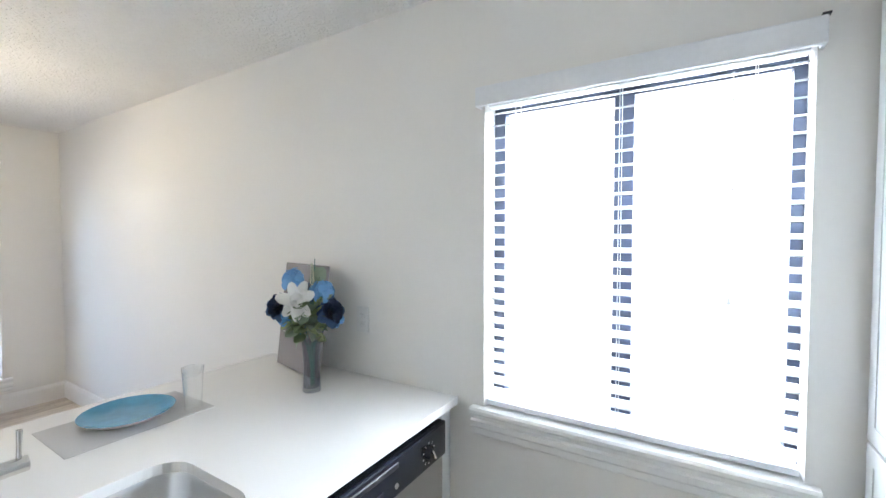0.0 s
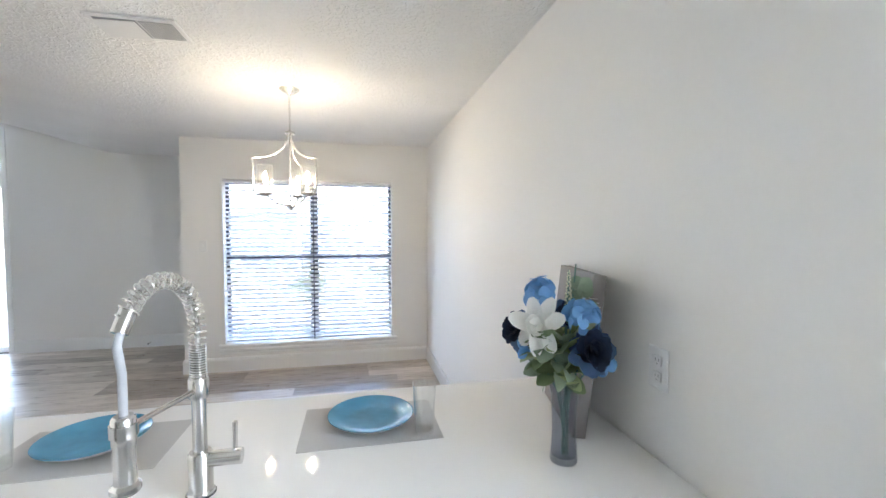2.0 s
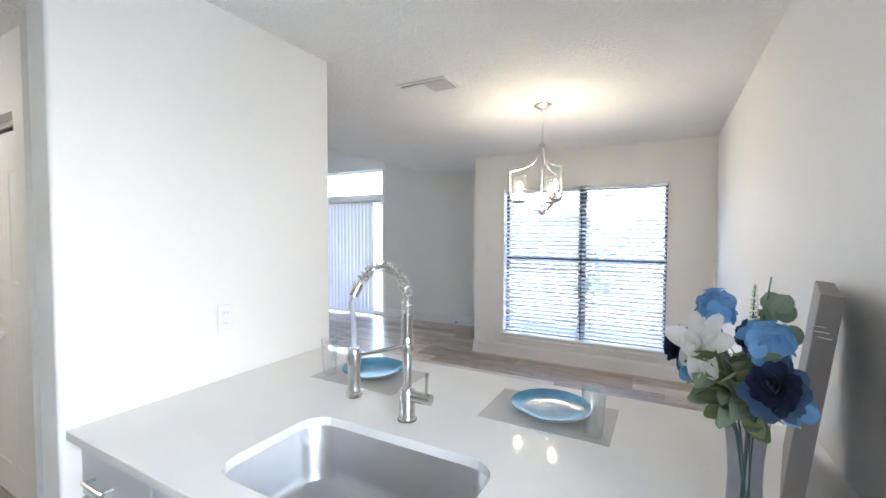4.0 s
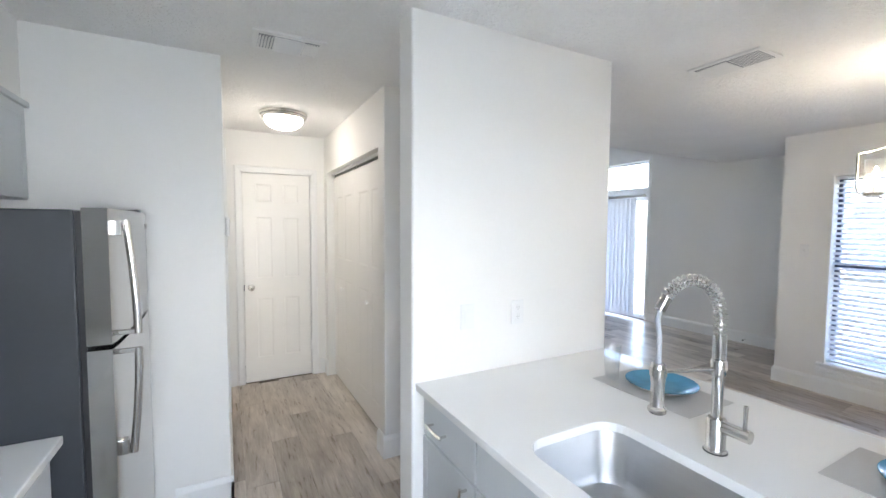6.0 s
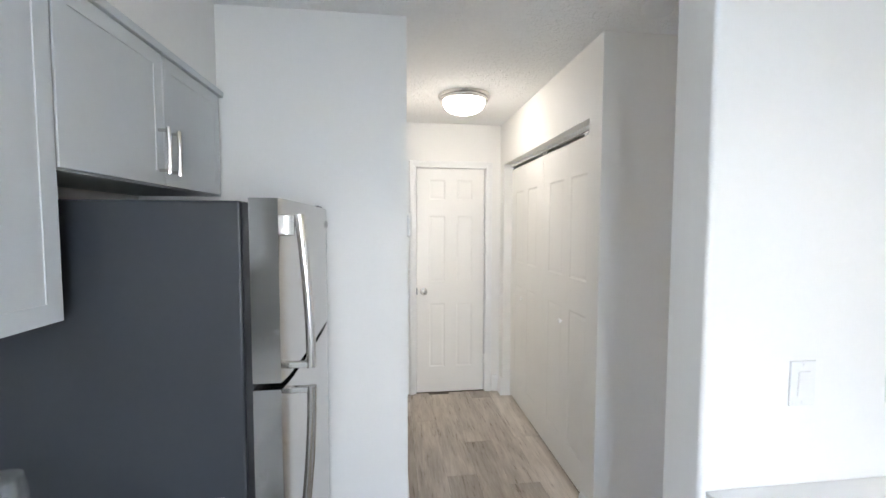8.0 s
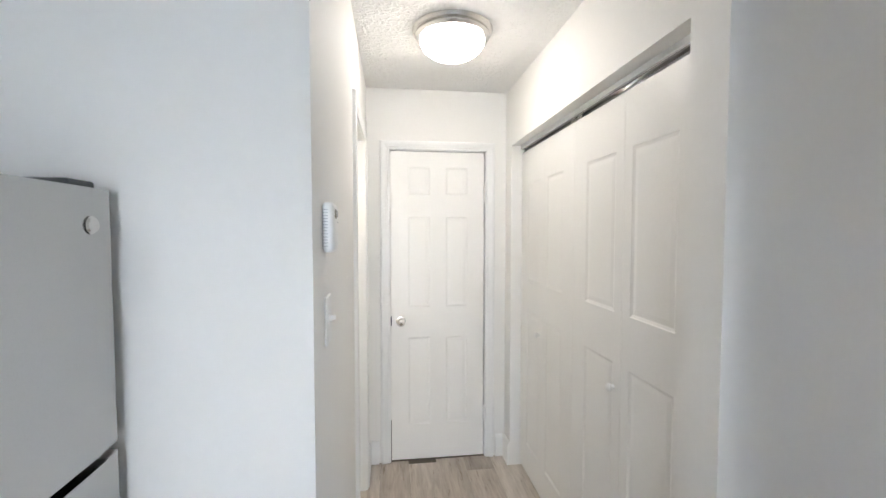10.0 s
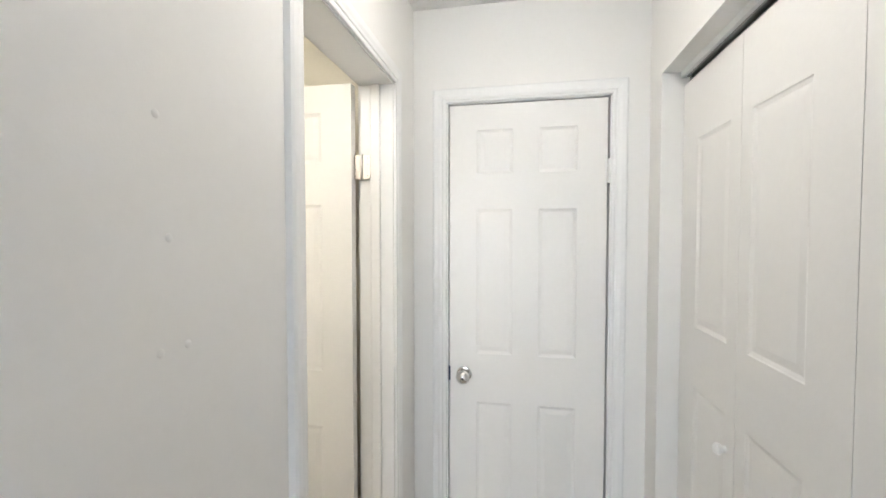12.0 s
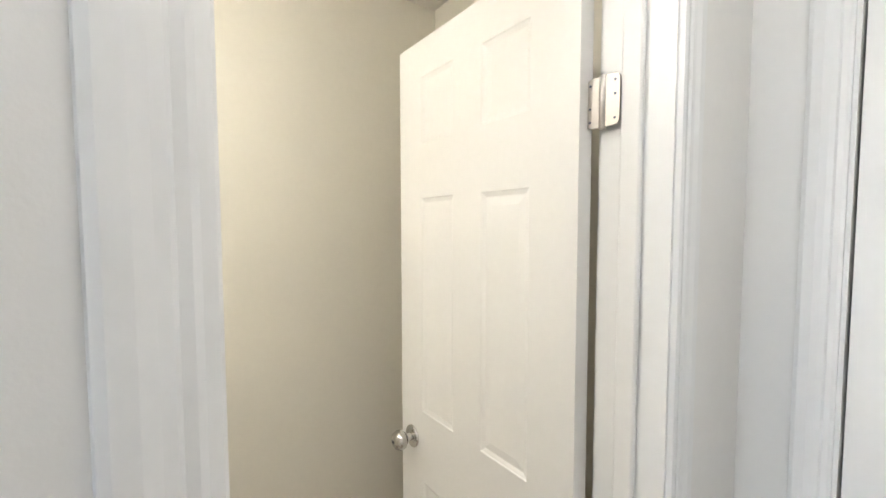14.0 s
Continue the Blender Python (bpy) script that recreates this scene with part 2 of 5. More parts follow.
def add_box(bm, x0, x1, y0, y1, z0, z1, bevel=0.0, seg=2):
    m = Matrix.Translation(((x0 + x1) / 2, (y0 + y1) / 2, (z0 + z1) / 2)) @ Matrix.Diagonal((abs(x1 - x0), abs(y1 - y0), abs(z1 - z0), 1))
    r = bmesh.ops.create_cube(bm, size=1, matrix=m)
    if bevel:
        es = list({e for v in r["verts"] for e in v.link_edges})
        bmesh.ops.bevel(bm, geom=es, offset=bevel, segments=seg, profile=0.5, affect="EDGES")
    return bm


def box(x0, x1, y0, y1, z0, z1, bevel=0.0, seg=2):
    return add_box(bmesh.new(), x0, x1, y0, y1, z0, z1, bevel, seg)


def add_lathe(bm, profile, n=24, m=None):
    """Turns (radius, height) pairs round z."""
    m = m or Matrix()
    rings = []
    for r, z in profile:
        if r < 1e-6:
            rings.append([bm.verts.new(m @ Vector((0, 0, z)))])
        else:
            rings.append([bm.verts.new(m @ Vector((r * math.cos(2 * math.pi * i / n), r * math.sin(2 * math.pi * i / n), z))) for i in range(n)])
    for a, b in zip(rings, rings[1:]):
        for i in range(n):
            j = (i + 1) % n
            if len(a) == 1 and len(b) == 1:
                break
            if len(a) == 1:
                bm.faces.new((a[0], b[j], b[i]))
            elif len(b) == 1:
                bm.faces.new((a[i], a[j], b[0]))
            else:
                bm.faces.new((a[i], a[j], b[j], b[i]))
    return bm


def lathe(profile, n=24, m=None):
    return add_lathe(bmesh.new(), profile, n, m)


def add_tube(bm, pts, r, n=10, cap=True):
    """A round bar through points; r is one radius or one for each point."""
    pts = [Vector(p) for p in pts]
    rs = r if isinstance(r, (list, tuple)) else [r] * len(pts)
    up = None
    rings = []
    for i, p in enumerate(pts):
        d = (pts[min(i + 1, len(pts) - 1)] - pts[max(i - 1, 0)]).normalized()
        if up is None:
            up = d.orthogonal().normalized()
        up = (up - d * up.dot(d)).normalized()
        side = d.cross(up)
        rings.append([bm.verts.new(p + rs[i] * (math.cos(2 * math.pi * k / n) * up + math.sin(2 * math.pi * k / n) * side)) for k in range(n)])
    for a, b in zip(rings, rings[1:]):
        for k in range(n):
            bm.faces.new((a[k], a[(k + 1) % n], b[(k + 1) % n], b[k]))
    if cap:
        bm.faces.new(list(reversed(rings[0])))
        bm.faces.new(rings[-1])
    return bm


def tube(pts, r, n=10, cap=True):
    return add_tube(bmesh.new(), pts, r, n, cap)


def slab(outline, z0, z1, bevel=0.0):
    """An upright prism over an outline, given anticlockwise."""
    bm = bmesh.new()
    low = [bm.verts.new((x, y, z0)) for x, y in outline]
    high = [bm.verts.new((x, y, z1)) for x, y in outline]
    n = len(outline)
    bm.faces.new(list(reversed(low)))
    top = bm.faces.new(high)
    for i in range(n):
        bm.faces.new((low[i], low[(i + 1) % n], high[(i + 1) % n], high[i]))
    if bevel:
        bmesh.ops.bevel(bm, geom=list(top.edges), offset=bevel, segments=2, profile=0.5, affect="EDGES")
    return bm


def turned(bm, m):
    bmesh.ops.transform(bm, matrix=m, verts=bm.verts)
    return bm


def profile_run(pairs, a, b, out):
    """A moulding: (out, height) pairs swept level from a to b; out is the unit way it stands off the wall."""
    bm = bmesh.new()
    a, b, out = Vector((*a, 0)), Vector((*b, 0)), Vector((*out, 0))
    ra = [bm.verts.new(a + out * o + Vector((0, 0, z))) for o, z in pairs]
    rb = [bm.verts.new(b + out * o + Vector((0, 0, z))) for o, z in pairs]
    n = len(pairs)
    for i in range(n):
        j = (i + 1) % n
        bm.faces.new((ra[i], ra[j], rb[j], rb[i]))
    bm.faces.new(list(reversed(ra)))
    bm.faces.new(rb)
    bmesh.ops.recalc_face_normals(bm, faces=bm.faces)
    return bm


def structure(name, bm, material, label, category, smooth=False):
    return tagged(part(name, bm, material, None, "", smooth), label, category, "", "structure")


def wall(name, x0, x1, y0, y1, z1, openings, label, material=None, round_ends=0.0):
    """A wall along its longer side; openings are (from, to, bottom, top) along it."""
    bm = bmesh.new()
    along_x = abs(x1 - x0) > abs(y1 - y0)
    lo, hi = (x0, x1) if along_x else (y0, y1)

    def bit(a, b, za, zb):
        if b - a > 1e-4 and zb - za > 1e-4:
            if along_x:
                add_box(bm, a, b, y0, y1, za, zb)
            else:
                add_box(bm, x0, x1, a, b, za, zb)

    at = lo
    for a, b, za, zb in sorted(openings):
        bit(at, a, 0, z1)
        bit(a, b, 0, za)
        bit(a, b, zb, z1)
        at = b
    bit(at, hi, 0, z1)
    if round_ends:
        bmesh.ops.remove_doubles(bm, verts=bm.verts, dist=1e-5)
        es = [e for e in bm.edges if abs(e.verts[0].co.z - e.verts[1].co.z) > 0.5]
        bmesh.ops.bevel(bm, geom=es, offset=round_ends, segments=4, profile=0.5, affect="EDGES")
    return structure(name, bm, material or M_WALL, label, "wall")

# ---- floor, walls, ceilings ----
NY, EX, KS, HX = 1.465, 1.235, -1.525, 0.143      # north wall, east wall, south kitchen wall, hall's east wall
DX, LX = -4.735, -5.94                            # dining window wall, living room's window wall
END, CX = -3.352, -0.765                            # hall's end wall, closet wall
H = 2.425
DS = -1.066                                        # south end of the dining window wall
CT = 0.865                                         # counter top

structure("floor", box(LX - 0.1, 2.2, -6.6, NY + 0.1, -0.12, -0.006), M_SUB, "dark levelled subfloor under grey-brown vinyl planks", "floor")
KWIN = (-0.455, 0.470, 0.845, 2.00)
DWIN = (-0.675, 1.055, 0.285, 2.005)
wall("wall_north", DX - 0.15, EX + 0.15, NY, NY + 0.16, H, [KWIN], "warm white painted wall with a wide kitchen window")
wall("wall_dining", DX - 0.16, DX, DS, NY, H, [DWIN], "warm white painted wall round a large dining window")
wall("wall_dining_return", LX, DX - 0.16, DS, DS + 0.12, 2.6, [], "pale grey painted return wall beside the dining nook")
SLIDE = (-5.30, -3.40, 0.0, 2.03)
TRANS = (-5.30, -3.38, 2.16, 2.62)
bm = bmesh.new()
for a, b, z0, z1 in ((-6.6, -5.3, 0, 4.2), (-5.3, -3.39, 2.05, 2.16), (-5.3, -3.39, 2.62, 4.2), (-3.39, DS, 0, 4.2)):
    add_box(bm, LX - 0.16, LX, a, b, z0, z1)
structure("wall_living_west", bm, M_WALL, "pale grey living room wall with a glazed door and transom", "wall")
wall("wall_living_south", LX - 0.16, -0.9, -6.75, -6.6, 4.2, [], "pale painted wall closing the living room")
wall("wall_east", EX, EX + 0.15, KS - 0.12, NY, H, [], "warm white painted kitchen wall behind the cabinets")
wall("wall_kitchen_south", HX + 0.12, EX, KS - 0.12, KS, H, [], "white painted wall beside the refrigerator")
BATH = (-3.085, -2.458, 0.0, 2.045)
wall("wall_hall_east", HX, HX + 0.12, END, KS, H, [BATH], "warm white hallway wall with thermostat and open doorway")
LINEN = (-0.640, 0.012, 0.0, 2.050)
wall("wall_hall_end", CX - 0.8, HX + 0.12, END - 0.12, END, H, [LINEN], "warm white wall at the end of the hallway")
CLOSET = (-3.226, -1.665, 0.0, 2.06)
wall("wall_closet", CX - 0.11, CX, END, -1.540, H, [CLOSET], "warm white hallway wall round the bifold closet")
wall("wall_closet_side", -1.75, CX - 0.11, -1.70, -1.540, H, [], "warm white wall at the side of the closet")
wall("wall_closet_back", -1.75, -1.63, END, -1.70, H, [], "plain painted closet back wall")
wall("wall_living_east", -1.75, -1.63, -6.6, END - 0.12, 4.2, [], "plain painted wall on the living room's far side")
wall("wall_stub", -1.727, -0.550, -0.748, -0.606, H, [], "white painted stub wall at the end of the peninsula", round_ends=0.012)
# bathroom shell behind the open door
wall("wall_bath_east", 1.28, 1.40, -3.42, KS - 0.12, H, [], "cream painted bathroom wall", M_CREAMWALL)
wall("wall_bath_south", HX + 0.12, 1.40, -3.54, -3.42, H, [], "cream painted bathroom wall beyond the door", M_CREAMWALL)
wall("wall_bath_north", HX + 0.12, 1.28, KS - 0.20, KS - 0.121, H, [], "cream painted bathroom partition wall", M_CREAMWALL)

structure("ceiling", box(DX, EX, -2.25, NY, H, H + 0.1), M_CEIL, "white ceiling with a knockdown texture", "ceiling")
structure("ceiling_hall", box(-1.75, HX + 0.06, -3.54, -2.25, H, H + 0.1), M_CEIL, "white hallway ceiling with a knockdown texture", "ceiling")
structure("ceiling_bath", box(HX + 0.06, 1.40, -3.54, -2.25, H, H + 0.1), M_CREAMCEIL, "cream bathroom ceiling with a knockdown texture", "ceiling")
structure("ceiling_nook", box(LX, DX, -2.25, DS, H, H + 0.1), M_CEIL, "low white ceiling beside the dining nook", "ceiling")
bm = bmesh.new()
vs = [bm.verts.new(p) for p in ((LX, -2.25, H), (-1.75, -2.25, H), (-1.75, -6.6, H + 1.2), (LX, -6.6, H + 1.2))]
vs2 = [bm.verts.new((v.co.x, v.co.y, v.co.z + 0.1)) for v in vs]
bm.faces.new(vs)
bm.faces.new(list(reversed(vs2)))
for i in range(4):
    bm.faces.new((vs[i], vs2[i], vs2[(i + 1) % 4], vs[(i + 1) % 4]))
bmesh.ops.recalc_face_normals(bm, faces=bm.faces)
structure("ceiling_living", bm, M_CEIL, "white vaulted living room ceiling", "ceiling")

# baseboards
BASE = [(0, 0), (0.016, 0), (0.016, 0.122), (0.011, 0.138), (0.006, 0.148), (0, 0.150)]


def baseboard(a, b, out):
    tagged(part("baseboard", profile_run(BASE, a, b, out), M_TRIM), "white painted baseboard along the wall foot", "baseboard", "", "structure")


baseboard((DX + 0.016, NY), (-1.70, NY), (0, -1))
baseboard((DX, DS), (DX, NY), (1, 0))
baseboard((DX - 0.16, DS), (DX + 0.016, DS), (0, -1))
baseboard((LX, -3.34), (LX, DS), (1, 0))
baseboard((HX - 0.016, KS), (0.40, KS), (0, 1))
baseboard((HX, KS + 0.016), (HX, -2.393), (-1, 0))
baseboard((HX, -3.150), (HX, END), (-1, 0))
baseboard((HX - 0.016, END), (0.075, END), (0, 1))
baseboard((-0.700, END), (CX + 0.016, END), (0, 1))
baseboard((CX, -1.665), (CX, -1.540), (1, 0))
baseboard((-1.75, -1.540), (CX + 0.016, -1.540), (0, 1))
baseboard((CX, END + 0.016), (CX, -3.226), (1, 0))
baseboard((-0.550, -0.748), (-0.550, -0.620), (1, 0))

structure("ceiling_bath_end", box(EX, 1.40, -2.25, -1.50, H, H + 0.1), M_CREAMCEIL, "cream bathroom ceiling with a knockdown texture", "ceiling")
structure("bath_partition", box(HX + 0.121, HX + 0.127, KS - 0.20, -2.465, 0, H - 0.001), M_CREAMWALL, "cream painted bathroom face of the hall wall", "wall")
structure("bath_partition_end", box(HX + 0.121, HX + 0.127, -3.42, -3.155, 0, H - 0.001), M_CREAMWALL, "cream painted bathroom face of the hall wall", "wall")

# ---- windows and doors ----


def blind(name, x0, x1, y, z_bottom, z_top, pitch, label, tilt=8.0, width=0.050, cords=(0.12, 0.5, 0.88), slat_mat=M_BLIND):
    """A white slatted blind along x; slats, rails and ladder cords are parts."""
    ob = empty(name, (x0 + x1) / 2, y, z_bottom)
    w = x1 - x0
    h = z_top - z_bottom
    part("headrail", box(-w / 2, w / 2, -0.025, 0.025, h - 0.024, h, 0.003), M_BLIND, ob)
    me = bpy.data.meshes.new("slat")
    bm = bmesh.new()
    n = 6
    for s in (1, -1):
        rows = []
        for i in range(n + 1):
            u = -width / 2 + width * i / n
            crown = 0.003 * (1 - (2 * u / width) ** 2)
            rows.append([bm.verts.new((sx * w / 2, u, crown + s * 0.0013)) for sx in (-1, 1)])
        for a, b in zip(rows, rows[1:]):
            f = (a[0], a[1], b[1], b[0])
            bm.faces.new(f if s > 0 else tuple(reversed(f)))
    bm.to_mesh(me)
    bm.free()
    me.materials.append(slat_mat)
    k = 0
    z = 0.045
    while z < h - 0.036:
        s = new("slat", me)
        s.parent = ob
        s.matrix_basis = pose(0, 0, z, -tilt, 0, 0)
        z += pitch
        k += 1
    part("bottom_rail", box(-w / 2, w / 2, -0.026, 0.026, 0, 0.018, 0.003), M_BLIND, ob)
    for c in cords:
        for s in (-0.027, 0.027):
            part("ladder_cord", box(-w / 2 + c * w - 0.001, -w / 2 + c * w + 0.001, s - 0.001, s + 0.001, 0.01, h - 0.02), M_BLIND, ob)
    part("pull_cord", tube([(w * 0.32, -0.034, h - 0.05), (w * 0.325, -0.034, h * 0.6), (w * 0.32, -0.034, h * 0.42)], 0.0015, 6), M_BLIND, ob)
    part("cord_tassel", lathe([(0, 0), (0.006, 0.002), (0.005, 0.03), (0.002, 0.036), (0, 0.036)], 10, Matrix.Translation((w * 0.32, -0.034, h * 0.42 - 0.036))), M_BLIND, ob)
    tagged(ob, label, "blind")
    return ob


# kitchen window in the north wall
k0, k1, kz0, kz1 = KWIN
win = empty("window_1", (k0 + k1) / 2, NY + 0.11, kz0)
kw, kh = k1 - k0, kz1 - kz0


def bar(bm, x0, x1, y0, y1, z0, z1):
    return add_box(bm, x0, x1, y0, y1, z0, z1, 0.002, 1)


part("window_frame", bar(bmesh.new(), -kw / 2, -kw / 2 + 0.045, -0.02, 0.03, 0, kh), M_FRAME, win)
part("window_frame", bar(bmesh.new(), kw / 2 - 0.030, kw / 2, -0.02, 0.03, 0, kh), M_FRAME, win)
part("window_frame", bar(bmesh.new(), -kw / 2 + 0.045, kw / 2 - 0.030, -0.02, 0.03, 0, 0.045), M_FRAME, win)
part("window_frame", bar(bmesh.new(), -kw / 2 + 0.045, kw / 2 - 0.030, -0.02, 0.03, kh - 0.045, kh), M_FRAME, win)
part("meeting_stile", bar(bmesh.new(), -0.028, 0.034, -0.025, 0.03, 0.045, kh - 0.045), M_FRAME, win)
for a, b in ((-kw / 2 + 0.045, -0.028), (0.034, kw / 2 - 0.030)):
    g = part("pane", box(a, b, 0.004, 0.008, 0.045, kh - 0.045), M_PANE, win)
    g.visible_shadow = False
tagged(win, "dark aluminium sliding kitchen window with two panes", "window", "", "structure")
SILL = [(-0.10, 0.0), (0.030, 0.0), (0.036, -0.008), (0.036, -0.020), (0.030, -0.026), (0.016, -0.028), (0.016, -0.046), (0.024, -0.052), (0.024, -0.072), (0.012, -0.082), (0.012, -0.104), (0.006, -0.110), (-0.0, -0.110), (-0.0, -0.030), (-0.10, -0.030)]


def sill(a, b, out, z, label):
    o = part("window_sill", turned(profile_run(SILL, a, b, out), Matrix.Translation((0, 0, z))), M_TRIM)
    return tagged(o, label, "window sill", "", "structure")


sill((k0 - 0.045, NY), (k1 + 0.03, NY), (0, -1), kz0 + 0.004, "white painted window sill with moulded apron")
blind("window_blind", k0 + 0.008, k1 - 0.008, NY + 0.036, kz0 + 0.012, kz1 - 0.004, 0.0455, "white two inch slat blind, open, in the kitchen window", -15.0)
val = tagged(part("blind_valance", box(k0 - 0.016, k1 + 0.012, NY - 0.050, NY - 0.036, kz1 - 0.040, kz1 + 0.030, 0.004), M_BLIND), "white valance over the kitchen blind", "valance")
part("return", box(k0 - 0.016, k0 - 0.006, NY - 0.036, NY - 0.002, kz1 - 0.038, kz1 + 0.030, 0.002), M_BLIND, val)
part("return", box(k1 + 0.002, k1 + 0.012, NY - 0.036, NY - 0.002, kz1 - 0.038, kz1 + 0.030, 0.002), M_BLIND, val)
part("clip", box(k1 - 0.002, k1 + 0.016, NY - 0.052, NY - 0.030, kz1 + 0.030, kz1 + 0.035, 0.001), M_BLACK, val)

# dining window in the west wall: two single-hung units side by side
d0, d1, dz0, dz1 = DWIN
dh = dz1 - dz0
mid = 0.215
win = empty("window_2", DX - 0.115, (d0 + d1) / 2, dz0, 90)
oy = (d0 + d1) / 2


def hung(a, b):
    """One single-hung unit between a and b along the wall."""
    a, b = a - oy, b - oy
    part("window_frame", bar(bmesh.new(), a, a + 0.030, -0.02, 0.03, 0, dh), M_FRAME, win)
    part("window_frame", bar(bmesh.new(), b - 0.030, b, -0.02, 0.03, 0, dh), M_FRAME, win)
    part("window_frame", bar(bmesh.new(), a + 0.030, b - 0.030, -0.02, 0.03, 0, 0.014), M_FRAME, win)
    part("window_frame", bar(bmesh.new(), a + 0.030, b - 0.030, -0.02, 0.03, dh - 0.035, dh), M_FRAME, win)
    part("meeting_rail", bar(bmesh.new(), a + 0.030, b - 0.030, -0.025, 0.03, 0.885, 0.925), M_FRAME, win)
    for z0, z1 in ((0.014, 0.885), (0.925, dh - 0.035)):
        g = part("pane", box(a + 0.030, b - 0.030, 0.004, 0.008, z0, z1), M_DIMPANE, win)
        g.visible_shadow = False


hung(d0, mid - 0.012)
hung(mid + 0.012, d1)
part("mullion", bar(bmesh.new(), mid - 0.012 - oy, mid + 0.012 - oy, -0.05, 0.03, 0, dh), M_FRAME, win)
tagged(win, "large dark-framed dining window of two hung sashes", "window", "", "structure")
sill((DX, d0 - 0.055), (DX, d1 + 0.060), (1, 0), dz0 + 0.004, "white painted dining window sill with moulded apron")
for a, b, zb in ((d0 + 0.006, mid - 0.006, dz0 + 0.022), (mid + 0.006, d1 - 0.006, dz0 + 0.022)):
    bl = blind("window_blind", -(b - a) / 2, (b - a) / 2, 0, 0, dz1 - 0.003 - zb, 0.0455, "white slat blind hanging open before the dining window", -22.0, slat_mat=M_SLAT)
    bl.matrix_basis = pose(DX - 0.036, (a + b) / 2, zb, 0, 0, 90)
CASE = 0.018
bm = bmesh.new()
add_box(bm, DX, DX + 0.012, d0 - CASE, d0, dz0, dz1 + CASE, 0.002, 1)
add_box(bm, DX, DX + 0.012, d1, d1 + CASE, dz0, dz1 + CASE, 0.002, 1)
add_box(bm, DX, DX + 0.012, d0, d1, dz1, dz1 + CASE, 0.002, 1)
structure("trim", bm, M_TRIM, "thin white casing strip round the dining window", "trim")

# living room glazed door, transom and vertical blind
s0, s1 = SLIDE[0], SLIDE[1]
door = empty("door_4", LX - 0.10, (s0 + s1) / 2, 0, 90)
sw = s1 - s0
for a, b in ((-sw / 2, -sw / 2 + 0.06), (-0.03, 0.03), (sw / 2 - 0.06, sw / 2)):
    part("stile", bar(bmesh.new(), a, b, -0.03, 0.03, 0.0, 2.05), M_TRIM, door)
for a, b in ((-sw / 2 + 0.06, -0.03), (0.03, sw / 2 - 0.06)):
    part("bottom_rail", bar(bmesh.new(), a, b, -0.03, 0.03, 0.0, 0.07), M_TRIM, door)
    part("top_rail", bar(bmesh.new(), a, b, -0.03, 0.03, 1.98, 2.05), M_TRIM, door)
    g = part("pane", box(a, b, -0.003, 0.003, 0.07, 1.98), M_DIMPANE, door)
    g.visible_shadow = False
tagged(door, "white sliding glass door in the living room", "glass door", "", "structure")
tw = empty("window_3", LX - 0.10, (TRANS[0] + TRANS[1]) / 2, TRANS[2], 90)
tl, th = TRANS[1] - TRANS[0], TRANS[3] - TRANS[2]
part("window_frame", bar(bmesh.new(), -tl / 2, tl / 2, -0.03, 0.03, 0, 0.03), M_TRIM, tw)
part("window_frame", bar(bmesh.new(), -tl / 2, tl / 2, -0.03, 0.03, th - 0.03, th), M_TRIM, tw)
part("window_frame", bar(bmesh.new(), tl / 2 - 0.03, tl / 2, -0.03, 0.03, 0.03, th - 0.03), M_TRIM, tw)
g = part("pane", box(-tl / 2, tl / 2 - 0.03, -0.003, 0.003, 0.03, th - 0.03), M_DIMPANE, tw)
g.visible_shadow = False
tagged(tw, "white framed transom window over the sliding door", "window", "", "structure")
bm = bmesh.new()
add_box(bm, LX, LX + 0.014, s1, s1 + 0.055, 0.0, 2.68, 0.003, 1)
add_box(bm, LX, LX + 0.014, s0, s1, 2.05, 2.15, 0.003, 1)
structure("door_trim", bm, M_TRIM, "white casing beside the sliding door", "trim")
vb = empty("vertical_blind", LX + 0.09, (s0 + s1) / 2 - 0.06, 0.02)
part("headrail", box(-0.03, 0.03, -sw / 2 + 0.02, sw / 2 + 0.06, 2.005, 2.055, 0.004), M_WHITE, vb)
vane = bpy.data.meshes.new("vane")
bm = bmesh.new()
for s in (1, -1):
    cols = [[bm.verts.new((0.010 * math.sin(math.pi * i / 6) + s * 0.0008, -0.044 + 0.088 * i / 6, z)) for z in (0.0, 1.985)] for i in range(7)]
    for a, b in zip(cols, cols[1:]):
        f = (a[0], b[0], b[1], a[1])
        bm.faces.new(f if s > 0 else tuple(reversed(f)))
bm.to_mesh(vane)
bm.free()
vane.materials.append(M_VERT)
rnd = random.Random(4)
for i in range(20):
    v = new("vane", vane)
    v.parent = vb
    v.matrix_basis = pose(0, sw / 2 - 0.13 - 0.082 * i, 0.02, 0, 0, 24 + rnd.uniform(-4, 4))
tagged(vb, "white vertical vane blind drawn across the glass door", "blind")


